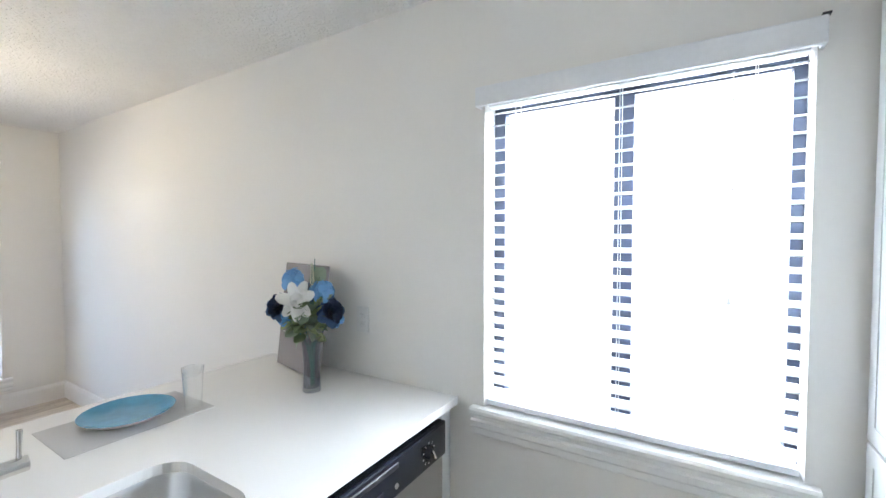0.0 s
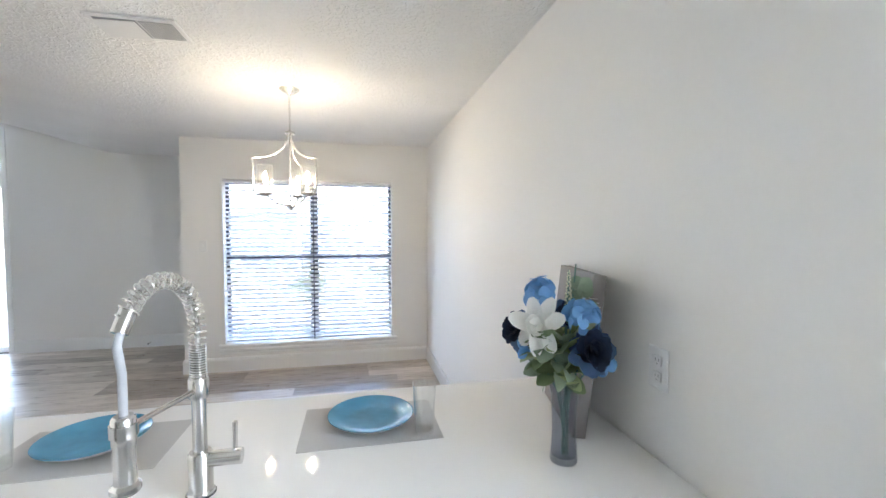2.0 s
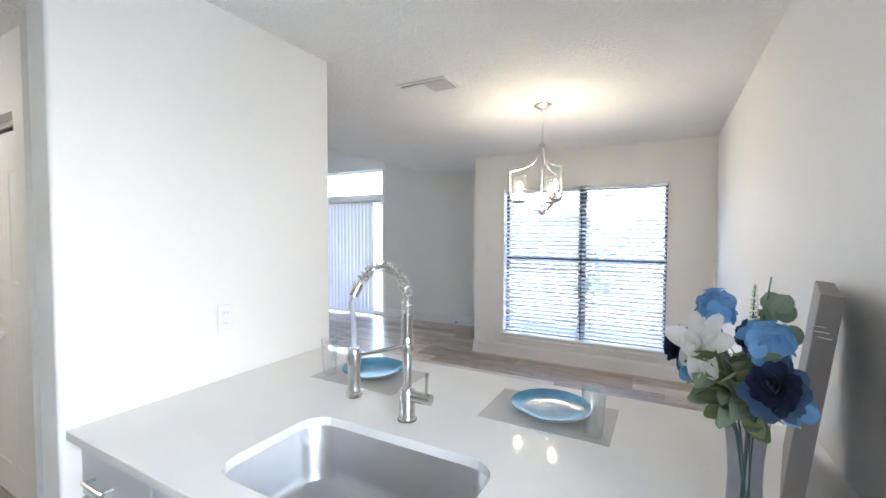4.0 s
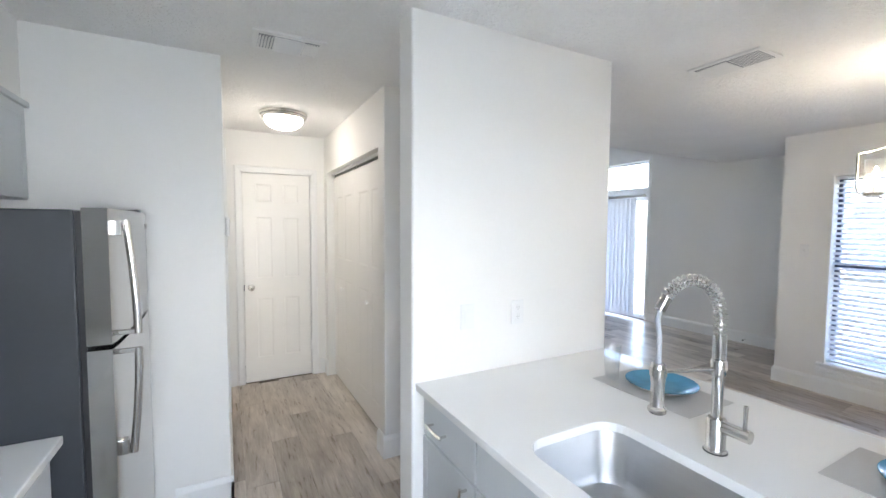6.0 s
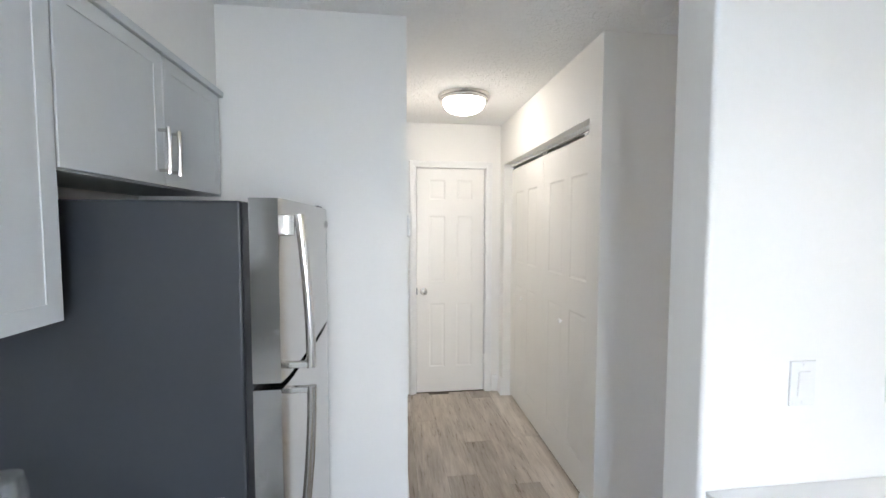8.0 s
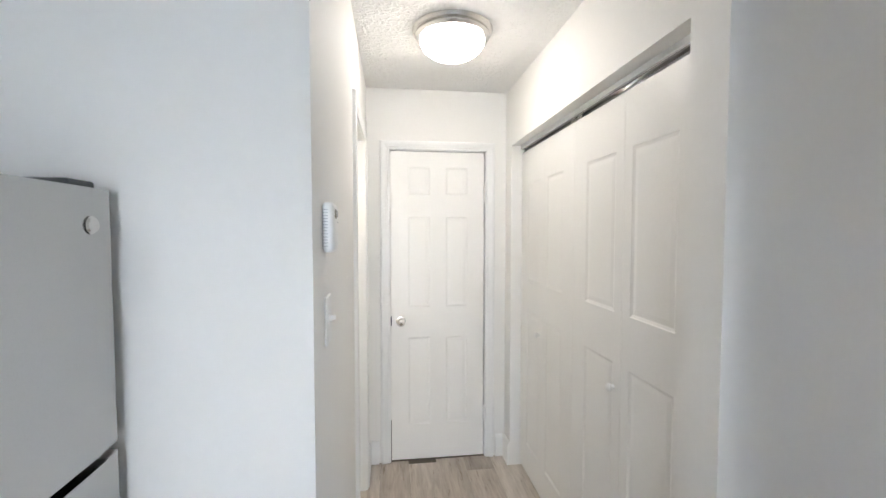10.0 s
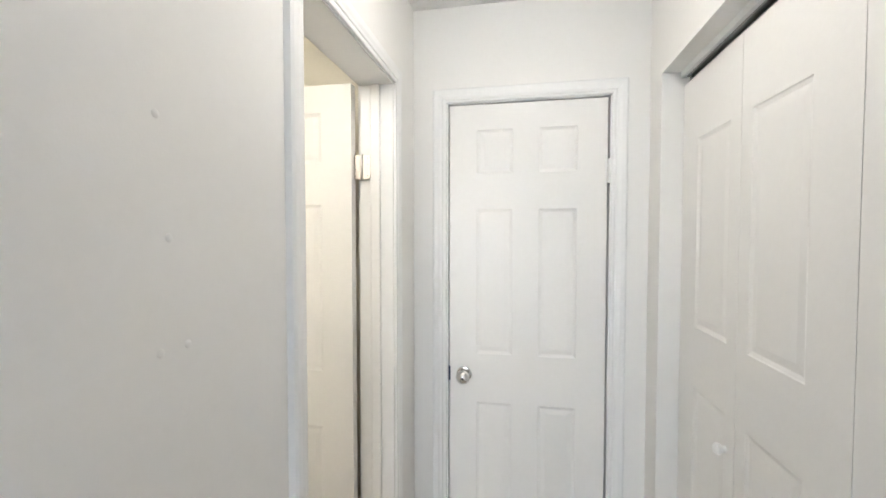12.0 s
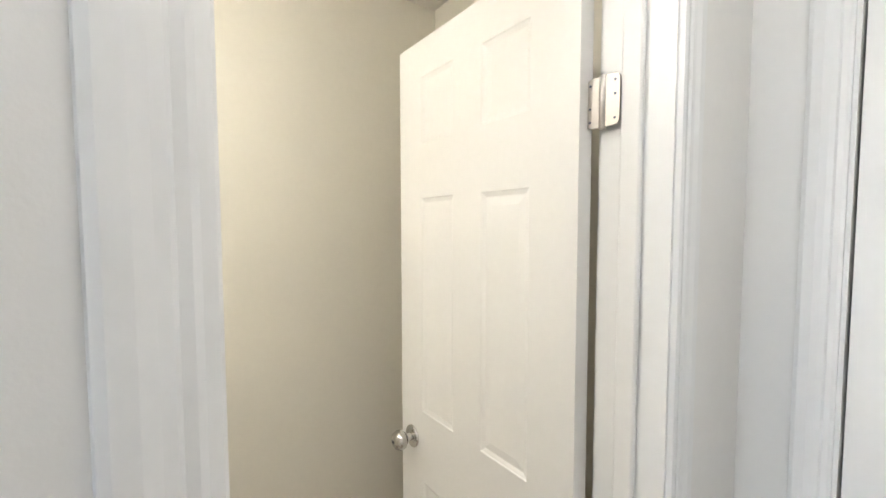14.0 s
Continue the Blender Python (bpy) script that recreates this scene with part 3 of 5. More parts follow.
def panel_door(name, w, h, t, cols, rows, parent, label="", both=True):
    """A moulded panel door: x across from 0 to w, front face at y = 0 looking to -y, z up."""
    bm = bmesh.new()
    xs = sorted({0.0, w, *[c for p in cols for c in p]})
    zs = sorted({0.0, h, *[c for p in rows for c in p]})
    for y, s in ((0.0, 1), (t, -1)):
        g = [[bm.verts.new((x, y, z)) for z in zs] for x in xs]
        fields = []
        for i in range(len(xs) - 1):
            for j in range(len(zs) - 1):
                q = (g[i][j], g[i + 1][j], g[i + 1][j + 1], g[i][j + 1])
                f = bm.faces.new(q if s > 0 else tuple(reversed(q)))
                if (xs[i], xs[i + 1]) in cols and (zs[j], zs[j + 1]) in rows and (both or s > 0):
                    fields.append(f)
        bm.normal_update()
        for f in fields:
            bmesh.ops.inset_individual(bm, faces=[f], thickness=0.004, depth=-0.002)
            bmesh.ops.inset_individual(bm, faces=[f], thickness=0.012, depth=-0.0027)
            bmesh.ops.inset_individual(bm, faces=[f], thickness=0.004, depth=0.0)
            bmesh.ops.inset_individual(bm, faces=[f], thickness=0.024, depth=0.0020)
    for x in (0.0, w):
        v = [bm.verts.new((x, y, z)) for y, z in ((0, 0), (t, 0), (t, h), (0, h))]
        bm.faces.new(v if x == 0.0 else list(reversed(v)))
    for z in (0.0, h):
        v = [bm.verts.new((x, y, z)) for x, y in ((0, 0), (w, 0), (w, t), (0, t))]
        bm.faces.new(v if z == h else list(reversed(v)))
    bmesh.ops.recalc_face_normals(bm, faces=bm.faces)
    return part(name, bm, M_DOOR, parent, label)


def knob(parent, x, y, z, facing):
    """A round satin knob with its rose; facing is -1 or 1 along y."""
    m = Matrix.Translation((x, y, z)) @ (pose(0, 0, 0, 90) if facing < 0 else pose(0, 0, 0, -90))
    k = part("knob", lathe([(0, 0.066), (0.012, 0.065), (0.023, 0.058), (0.028, 0.047), (0.026, 0.036), (0.018, 0.028), (0.012, 0.024), (0.011, 0.010), (0.012, 0.008)], 24, m), M_CHROME, parent, "satin nickel knob", True)
    part("rose", lathe([(0.030, 0.0), (0.032, 0.003), (0.030, 0.007), (0.014, 0.010), (0, 0.010)], 24, m), M_CHROME, k, "", True)
    part("keyhole", lathe([(0.004, 0.0645), (0.004, 0.0668), (0, 0.0668)], 10, m), M_BLACK, k)
    return k


def hinge(parent, x, y, z, m=None, h=0.085):
    """A satin butt hinge: knuckles with a leaf at each side and screws."""
    base = Matrix.Translation((x, y, z)) @ (m or Matrix())
    hg = part("hinge", lathe([(0, -0.003), (0.0045, -0.002), (0.006, 0.0), (0.006, h), (0.0045, h + 0.002), (0, h + 0.003)], 12, base), M_SATIN, parent, "satin nickel hinge", True)
    for s in (-1, 1):
        part("leaf", turned(slab([(x * s, z) for x, z in ((0.004, 0.001), (0.022, 0.001), (0.028, 0.003), (0.031, 0.009), (0.031, h - 0.009), (0.028, h - 0.003), (0.022, h - 0.001), (0.004, h - 0.001))][::s], -0.0015, 0.0015), base @ pose(0, 0, 0, 90)), M_SATIN, hg)
        for zz in (0.012, h / 2 + 0.008 * s, h - 0.012):
            part("screw", lathe([(0.0022, 0.0), (0.0022, 0.0008), (0, 0.0008)], 8, base @ Matrix.Translation((s * 0.023, -0.0015, zz)) @ pose(0, 0, 0, 90)), M_FRAME, hg)
    return hg


CASING = [(0.0, 0.0), (0.009, 0.0), (0.011, 0.005), (0.010, 0.013), (0.013, 0.016), (0.014, 0.024), (0.017, 0.034), (0.017, 0.048), (0.013, 0.055), (0.0, 0.058)]


def casing(a, b, top, out_axis, plane, out):
    """Moulded door casing, mitred at the head; a..b is the opening along the wall, the profile runs outward from it."""
    bm = bmesh.new()

    def p(u, z, o):
        return (plane + out * o, u, z) if out_axis == "x" else (u, plane + out * o, z)

    rings = []
    for u0, z0, du, dz in ((a, 0.0, -1, 0), (a, top, -1, 1), (b, top, 1, 1), (b, 0.0, 1, 0)):
        rings.append([bm.verts.new(p(u0 + du * w, z0 + dz * w, o)) for o, w in CASING])
    n = len(CASING)
    for r, s in zip(rings, rings[1:]):
        for i in range(n - 1):
            bm.faces.new((r[i], r[i + 1], s[i + 1], s[i]))
    bmesh.ops.recalc_face_normals(bm, faces=bm.faces)
    for f in bm.faces:
        f.smooth = False
    structure("door_casing", bm, M_TRIM, "white moulded casing round the doorway", "casing")


SIX_ROWS = [(0.235, 0.815), (1.015, 1.605), (1.75, 1.925)]

# linen closet door at the hall's end, closed
casing(-0.632, 0.004, 2.042, "y", END, 1)
bm = bmesh.new()
add_box(bm, LINEN[0], -0.626, END - 0.12, END + 0.0, 0, LINEN[3])
add_box(bm, -0.002, LINEN[1], END - 0.12, END + 0.0, 0, LINEN[3])
add_box(bm, -0.626, -0.002, END - 0.12, END + 0.0, 2.038, LINEN[3])
structure("door_frame", bm, M_TRIM, "white painted door jamb at the hall's end", "door frame")
door = empty("door_1", -0.0060, END - 0.010, 0.008, 180)
panel_door("slab", 0.6130, 2.026, 0.035, [(0.112, 0.255), (0.359, 0.502)], SIX_ROWS, door)
knob(door, 0.062, 0.0, 0.928, -1)
part("latch", box(-0.003, 0.004, -0.002, 0.010, 0.898, 0.958, 0.001, 1), M_FRAME, door, "dark latch plate")
for z in (0.25, 1.70):
    hg = part("hinge", lathe([(0, 0.0), (0.007, 0.001), (0.007, 0.092), (0, 0.093)], 12, Matrix.Translation((0.618, -0.004, z))), M_TRIM, door, "white painted hinge", True)
    part("leaf", box(0.604, 0.618, -0.003, 0.0, z, z + 0.09, 0.001, 1), M_TRIM, hg)
tagged(door, "closed white six-panel door with satin nickel knob", "door", "", "structure")
# unseen box added behind the door so no sky shows through its gaps
bm = bmesh.new()
add_box(bm, -0.74, 0.10, END - 0.64, END - 0.60, 0, 2.20)
add_box(bm, -0.74, -0.70, END - 0.60, END - 0.12, 0, 2.20)
add_box(bm, 0.06, 0.10, END - 0.60, END - 0.12, 0, 2.20)
add_box(bm, -0.70, 0.06, END - 0.60, END - 0.12, 2.16, 2.20)
structure("linen_light_block", bm, M_WALL, "unseen box behind the linen door, added to block sky light", "wall")

# bathroom door, standing open into the bathroom
casing(-3.078, -2.462, 2.038, "x", HX, -1)
casing(-3.078, -2.462, 2.038, "x", HX + 0.12, 1)
bm = bmesh.new()
add_box(bm, HX + 0.0, HX + 0.12, BATH[0], -3.072, 0, BATH[3])
add_box(bm, HX + 0.0, HX + 0.12, -2.468, BATH[1], 0, BATH[3])
add_box(bm, HX + 0.0, HX + 0.12, -3.072, -2.468, 2.032, BATH[3])
add_box(bm, HX + 0.045, HX + 0.080, -3.072, -3.060, 0, 2.032, 0.003, 1)
add_box(bm, HX + 0.045, HX + 0.080, -2.480, -2.468, 0, 2.032, 0.003, 1)
structure("door_frame", bm, M_TRIM, "white painted bathroom door jamb with stop", "door frame")
door = empty("door_2", 0.893, -3.034, 0.010, 180)
panel_door("slab", 0.612, 2.020, 0.035, [(0.112, 0.254), (0.358, 0.500)], SIX_ROWS, door)
knob(door, 0.062, 0.0, 0.925, -1)
knob(door, 0.062, 0.035, 0.925, 1)
part("latch", box(-0.002, 0.003, 0.006, 0.030, 0.895, 0.955, 0.001, 1), M_CHROME, door)
for z in (0.24, 1.694):
    hinge(door, 0.640, 0.024, z)
tagged(door, "white six-panel bathroom door standing open", "door", "", "structure")

# bifold closet doors
PLANE = CX - 0.070

track = tagged(part("closet_track", box(PLANE - 0.03, PLANE + 0.012, -3.226, -1.665, 2.038, 2.060, 0.002), M_TRIM), "white painted bifold track in the closet head", "track")
part("slot", box(PLANE - 0.018, PLANE + 0.001, -3.20, -1.68, 2.032, 2.038), M_STEEL, track, "bare metal track slot")
for k, (y1, LEAF) in enumerate(((-1.670, 0.4015), (-2.4735, 0.3755))):
    bd = empty("bifold_door", PLANE, y1, 0.022, -90)
    # local x runs from the north jamb southwards; the face looks to +x of the world
    for j in (0, 1):
        lf = panel_door("leaf", LEAF - 0.0015, 1.990, 0.030, [((0.050, 0.118)[j], LEAF - (0.120, 0.054)[j])], [(0.18, 1.008), (1.198, 1.790)], bd, "", False)
        lf.matrix_basis = pose(j * LEAF + LEAF - 0.0015, 0.0, 0, 0, 0, 180)
    kx = LEAF + 0.044
    kb = part("knob", lathe([(0, 0.030), (0.010, 0.028), (0.016, 0.022), (0.014, 0.014), (0.008, 0.008), (0.009, 0.0)], 16, Matrix.Translation((kx, 0.0, 0.915)) @ pose(0, 0, 0, -90)), M_TRIM, bd, "white painted knob", True)
    part("pivot", lathe([(0, 0), (0.006, 0), (0.006, 0.030), (0, 0.030)], 10, Matrix.Translation((0.015 if not k else 2 * LEAF - 0.02, -0.012, 1.990))), M_CHROME, bd)
    part("guide", box(2 * LEAF - 0.05 if not k else 0.01, 2 * LEAF - 0.01 if not k else 0.05, -0.020, -0.006, 1.990, 2.020, 0.002, 1), M_CHROME, bd)
    tagged(bd, "white two-leaf bifold closet door with raised panels", "closet door", "bifold closet doors")


# ---- kitchen ----


def bar_pull(parent, p, along, length, out, name="handle"):
    """A flat bar pull on two posts. p: its middle on the front; along and out are unit vectors."""
    p, a, o = Vector(p), Vector(along), Vector(out)
    side = a.cross(o)
    h = part(name, tube([p + o * 0.030 - a * length / 2, p + o * 0.032 - a * length * 0.25, p + o * 0.032 + a * length * 0.25, p + o * 0.030 + a * length / 2], 0.0062, 8), M_CHROME, parent, "brushed nickel bar pull", True)
    for s in (-1, 1):
        part("post", tube([p + a * s * (length / 2 - 0.010), p + a * s * (length / 2 - 0.010) + o * 0.030], 0.0052, 8), M_CHROME, h, "", True)
    return h


def shaker(name, parent, y0, y1, z0, z1, x, s, rail=0.055, label=""):
    """A shaker front in the plane x, facing s along x, with a recessed field."""
    bm = bmesh.new()
    g = [[bm.verts.new((x, y, z)) for z in (z0, z1)] for y in (y0, y1)]
    q = (g[0][0], g[1][0], g[1][1], g[0][1])
    f = bm.faces.new(q if s > 0 else tuple(reversed(q)))
    bm.normal_update()
    bmesh.ops.inset_individual(bm, faces=[f], thickness=0.0025, depth=0.0025)
    bmesh.ops.inset_individual(bm, faces=[f], thickness=rail, depth=0.0)
    bmesh.ops.inset_individual(bm, faces=[f], thickness=0.002, depth=-0.008)
    add_box(bm, x - s * 0.019, x, y0, y1, z0, z1)
    return part(name, bm, M_CAB, parent, label)


def flat_front(name, parent, y0, y1, z0, z1, x, s):
    return part(name, box(min(x, x - s * 0.019), max(x, x - s * 0.019), y0, y1, z0, z1, 0.0025, 1), M_CAB, parent)


# peninsula countertop with the sink cut out
FX = -0.567                                        # front edge of the peninsula
BX = -1.705                                        # dining edge


def round_rect(x0, x1, y0, y1, r, n=6):
    pts = []
    for cx, cy, a in ((x1 - r, y1 - r, 0), (x0 + r, y1 - r, 90), (x0 + r, y0 + r, 180), (x1 - r, y0 + r, 270)):
        for i in range(n + 1):
            t = radians(a + 90 * i / n)
            pts.append((cx + r * math.cos(t), cy + r * math.sin(t)))
    return pts


SX0, SX1, SY0, SY1 = -1.045, -0.655, -0.005, 0.665
hole = round_rect(SX0, SX1, SY0, SY1, 0.085)
outer = []
cxm, cym = (SX0 + SX1) / 2, (SY0 + SY1) / 2
CY0, CY1 = -0.604, NY - 0.002
for x, y in hole:
    dx, dy = x - cxm, y - cym
    k = min((((FX if dx > 0 else BX) - cxm) / dx) if abs(dx) > 1e-6 else 1e9, (((CY1 if dy > 0 else CY0) - cym) / dy) if abs(dy) > 1e-6 else 1e9)
    outer.append((cxm + dx * k, cym + dy * k))
bm = bmesh.new()
TH = 0.030
rings = [[bm.verts.new((x, y, z)) for x, y in loop] for loop, z in ((hole, CT - TH), (hole, CT), (outer, CT))]
corner_pts = [(FX, CY1), (BX, CY1), (BX, CY0), (FX, CY0)]
n = len(hole)
for a, b in zip(rings, rings[1:]):
    for i in range(n):
        bm.faces.new((a[i], a[(i + 1) % n], b[(i + 1) % n], b[i]))
for cx, cy in corner_pts:
    ang = math.atan2(cy - cym, cx - cxm) % (2 * math.pi)
    best = None
    for i in range(n):
        a = math.atan2(outer[i][1] - cym, outer[i][0] - cxm) % (2 * math.pi)
        b = math.atan2(outer[(i + 1) % n][1] - cym, outer[(i + 1) % n][0] - cxm) % (2 * math.pi)
        if b < a:
            b += 2 * math.pi
        g = ang if ang >= a else ang + 2 * math.pi
        if a <= g <= b:
            best = i
    v = bm.verts.new((cx, cy, CT))
    bm.faces.new((rings[2][best], rings[2][(best + 1) % n], v))
bmesh.ops.recalc_face_normals(bm, faces=bm.faces)
top = tagged(part("countertop", bm, M_QUARTZ), "white quartz peninsula countertop with undermount sink cutout", "countertop")
edge = slab(corner_pts, CT - TH, CT - 0.0005)
edge.normal_update()
for f in [f for f in edge.faces if abs(f.normal.z) > 0.5 and f.calc_center_median().z > CT - 0.01]:
    edge.faces.remove(f)
for f in [f for f in edge.faces if f.calc_center_median().z < CT - TH + 0.001]:
    edge.faces.remove(f)
part("edge", edge, M_QUARTZ, top)
part("edge_round", tube([(FX - 0.004, CY0, CT - 0.0045), (FX - 0.004, CY1, CT - 0.0045)], 0.0052, 10), M_QUARTZ, top)
part("edge_round", tube([(BX + 0.004, CY0, CT - 0.0045), (BX + 0.004, CY1, CT - 0.0045)], 0.0052, 10), M_QUARTZ, top)

# undermount steel sink
bm = bmesh.new()
loops = []
for grow, z, r in ((0.018, CT - TH - 0.001, 0.10), (0.002, CT - TH - 0.0015, 0.087), (-0.002, CT - TH - 0.012, 0.085), (-0.010, CT - 0.17, 0.085), (-0.022, CT - 0.20, 0.080), (-0.050, CT - 0.215, 0.07), (-0.10, CT - 0.220, 0.05)):
    loops.append([bm.verts.new((x, y, z)) for x, y in round_rect(SX0 - grow, SX1 + grow, SY0 - grow, SY1 + grow, r)])
for a, b in zip(loops, loops[1:]):
    for i in range(len(a)):
        bm.faces.new((a[i], b[i], b[(i + 1) % len(a)], a[(i + 1) % len(a)]))
bm.faces.new(loops[-1])
bmesh.ops.recalc_face_normals(bm, faces=bm.faces)
for f in bm.faces:
    f.normal_flip()
sink = tagged(part("sink", bm, M_SINK, None, "", True), "single bowl stainless steel sink under the counter", "sink")
part("drain", lathe([(0.055, 0.002), (0.050, 0.004), (0.040, 0.001), (0.036, -0.004), (0, -0.004)], 24, Matrix.Translation((cxm, cym, CT - 0.220))), M_CHROME, sink, "steel basket drain", True)

# base cabinets under the peninsula
PX = FX - 0.035
BODY_TOP = CT - TH


def base_unit(y0, y1, drawer, label, pulls):
    ob = new("base_cabinet")
    part("body", box(-1.22, PX - 0.020, y0, y1, 0.10, BODY_TOP if pulls else 0.58), M_CAB, ob)
    if not pulls:
        part("front_rail", box(PX - 0.045, PX - 0.020, y0, y1, 0.58, BODY_TOP), M_CAB, ob)
    part("toe_kick", box(-1.22, PX - 0.085, y0, y1, 0.0, 0.10), M_CAB, ob)
    if drawer:
        d = flat_front("drawer", ob, y0 + 0.004, y1 - 0.004, 0.645, BODY_TOP - 0.012, PX, 1)
        if pulls:
            bar_pull(d, (PX, (y0 + y1) / 2 - 0.06, 0.720), (0, 1, 0), 0.13, (1, 0, 0))
    return tagged(ob, label, "cabinet", "peninsula base cabinets")


unit = base_unit(-0.602, -0.180, True, "light grey base cabinet with a drawer and shaker door", True)
d = shaker("door", unit, -0.598, -0.184, 0.115, 0.635, PX, 1)
bar_pull(d, (PX, -0.235, 0.545), (0, 0, 1), 0.13, (1, 0, 0))
unit = base_unit(-0.180, 0.790, True, "light grey sink base cabinet with two shaker doors", False)
d = shaker("door", unit, -0.176, 0.303, 0.115, 0.635, PX, 1)
bar_pull(d, (PX, 0.265, 0.545), (0, 0, 1), 0.13, (1, 0, 0))
d = shaker("door", unit, 0.307, 0.786, 0.115, 0.635, PX, 1)
bar_pull(d, (PX, 0.345, 0.545), (0, 0, 1), 0.13, (1, 0, 0))
tagged(part("cabinet_filler", box(-1.22, PX, 1.400, NY - 0.001, 0.0, BODY_TOP), M_CAB), "light grey filler strip beside the dishwasher", "filler")
tagged(part("peninsula_back", box(-1.26, -1.221, -0.602, NY - 0.001, 0.0, BODY_TOP), M_WALL), "painted back panel of the peninsula", "panel")

# dishwasher
dw = new("dishwasher")
DWX = PX + 0.012
part("tub", box(-1.20, PX - 0.03, 0.796, 1.395, 0.10, BODY_TOP - 0.006), M_BLACK, dw)
part("door", box(PX - 0.03, DWX - 0.004, 0.796, 1.395, 0.13, 0.660, 0.006), M_STEEL, dw, "stainless steel door")
pan = part("control_panel", box(PX - 0.03, DWX + 0.010, 0.794, 1.397, 0.664, 0.795, 0.008), M_DWBLACK, dw, "glossy black control panel")
part("vent_grip", box(DWX + 0.006, DWX + 0.014, 0.87, 1.10, 0.755, 0.775, 0.003, 1), M_BLACK, pan)
dm = Matrix.Translation((DWX + 0.010, 1.275, 0.722)) @ pose(0, 0, 0, 0, 90, 0)
dial = part("dial", lathe([(0.026, 0.0), (0.024, 0.010), (0.020, 0.020), (0, 0.021)], 24, dm), M_DWBLACK, pan, "black timer dial", True)
part("dial_grip", turned(box(-0.020, 0.020, -0.004, 0.004, 0.020, 0.028, 0.002, 1), dm @ pose(0, 0, 0, 0, 0, 30)), M_CHROME, dial)
for k in range(10):
    an = radians(36 * k)
    part("dial_mark", turned(box(-0.0035, 0.0035, -0.0009, 0.0009, 0, 0.0006), dm @ Matrix.Translation((0.036 * math.cos(an), 0.036 * math.sin(an), 0.0004)) @ pose(0, 0, 0, 0, 0, 36 * k)), M_WHITE, pan)
part("badge", lathe([(0.010, 0), (0.009, 0.002), (0, 0.002)], 16, Matrix.Translation((DWX + 0.010, 1.09, 0.700)) @ pose(0, 0, 0, 0, 90, 0)), M_CHROME, pan, "round metal badge")
for k in range(4):
    part("button", box(DWX + 0.009, DWX + 0.013, 0.84 + 0.05 * k, 0.875 + 0.05 * k, 0.700, 0.716, 0.001, 1), M_BLACK, pan)
part("toe_panel", box(-1.20, PX - 0.07, 0.796, 1.395, 0.0, 0.10), M_BLACK, dw)
tagged(dw, "built-in dishwasher with black panel and steel door", "dishwasher")

# spring faucet
fa = empty("kitchen_faucet", -1.155, 0.293, CT)
part("base", lathe([(0.0, 0), (0.031, 0.0), (0.031, 0.005), (0.028, 0.008), (0.0265, 0.012), (0.0265, 0.098), (0.024, 0.103), (0, 0.103)], 28), M_CHROME, fa, "", True)
part("post", lathe([(0.0155, 0.10), (0.0155, 0.30), (0, 0.30)], 20), M_CHROME, fa, "", True)
part("collar", lathe([(0.0, 0.232), (0.020, 0.232), (0.0220, 0.236), (0.0220, 0.276), (0.020, 0.280), (0, 0.280)], 24), M_CHROME, fa, "", True)
part("base_ring", lathe([(0.031, 0.0), (0.0325, 0.0), (0.0325, 0.003), (0.031, 0.003)], 28), M_BLACK, fa)
lever = part("lever_body", tube([(0, 0.015, 0.082), (0, 0.092, 0.082)], 0.0185, 20), M_CHROME, fa, "", True)
part("lever", tube([(0, 0.076, 0.098), (0.001, 0.077, 0.13), (0.002, 0.078, 0.168)], [0.0055, 0.0052, 0.0062], 12), M_CHROME, lever, "", True)


def along(path, t):
    """A point and its direction at the share t of a path's length."""
    d = [0]
    for a, b in zip(path, path[1:]):
        d.append(d[-1] + (b - a).length)
    s = t * d[-1]
    for i in range(len(path) - 1):
        if d[i + 1] >= s or i == len(path) - 2:
            k = (s - d[i]) / max(1e-9, d[i + 1] - d[i])
            return path[i].lerp(path[i + 1], k), (path[i + 1] - path[i]).normalized()


SWING = radians(-17)
arch = [Vector((0, 0, 0.278)), Vector((0, 0, 0.355))]
R = 0.104
for i in range(0, 15):
    a = radians(180 - 152 * i / 14)
    arch.append(Vector(((R + R * math.cos(a)), 0, 0.400 + 0.122 * math.sin(a))))
turn = Matrix.Rotation(SWING, 4, "Z")
arch = [turn @ p for p in arch]
tip, tipd = along(arch, 1.0)
part("hose", tube(arch, 0.0062, 12), M_CHROME, fa, "", True)
coil = []
TIGHT, LOOSE = 13, 22
N = 14 * (TIGHT + LOOSE)
sidev = turn @ Vector((0, 1, 0))
total = sum((q - p).length for p, q in zip(arch, arch[1:]))
tight = 0.077 / total
for i in range(N + 1):
    turns = i / N * (TIGHT + LOOSE)
    # close coils on the post, wider coils over the arch
    s = tight * (turns / TIGHT) if turns < TIGHT else tight + (0.985 - tight) * (turns - TIGHT) / LOOSE
    p, d = along(arch, s)
    u = d.cross(sidev).normalized()
    an = 2 * math.pi * turns
    coil.append(p + 0.0172 * (math.cos(an) * u + math.sin(an) * sidev))
part("spring", tube(coil, 0.0019, 7), M_CHROME, fa, "chrome spring coil", True)
part("spring_sleeve", lathe([(0.0150, 0.278), (0.0150, 0.354), (0, 0.354)], 20), M_CHROME, fa, "", True)
part("spring_end", tube([tip - tipd * 0.022, tip + tipd * 0.024], 0.0150, 20), M_CHROME, fa, "", True)
head = turn @ Vector((0.205, 0, 0))
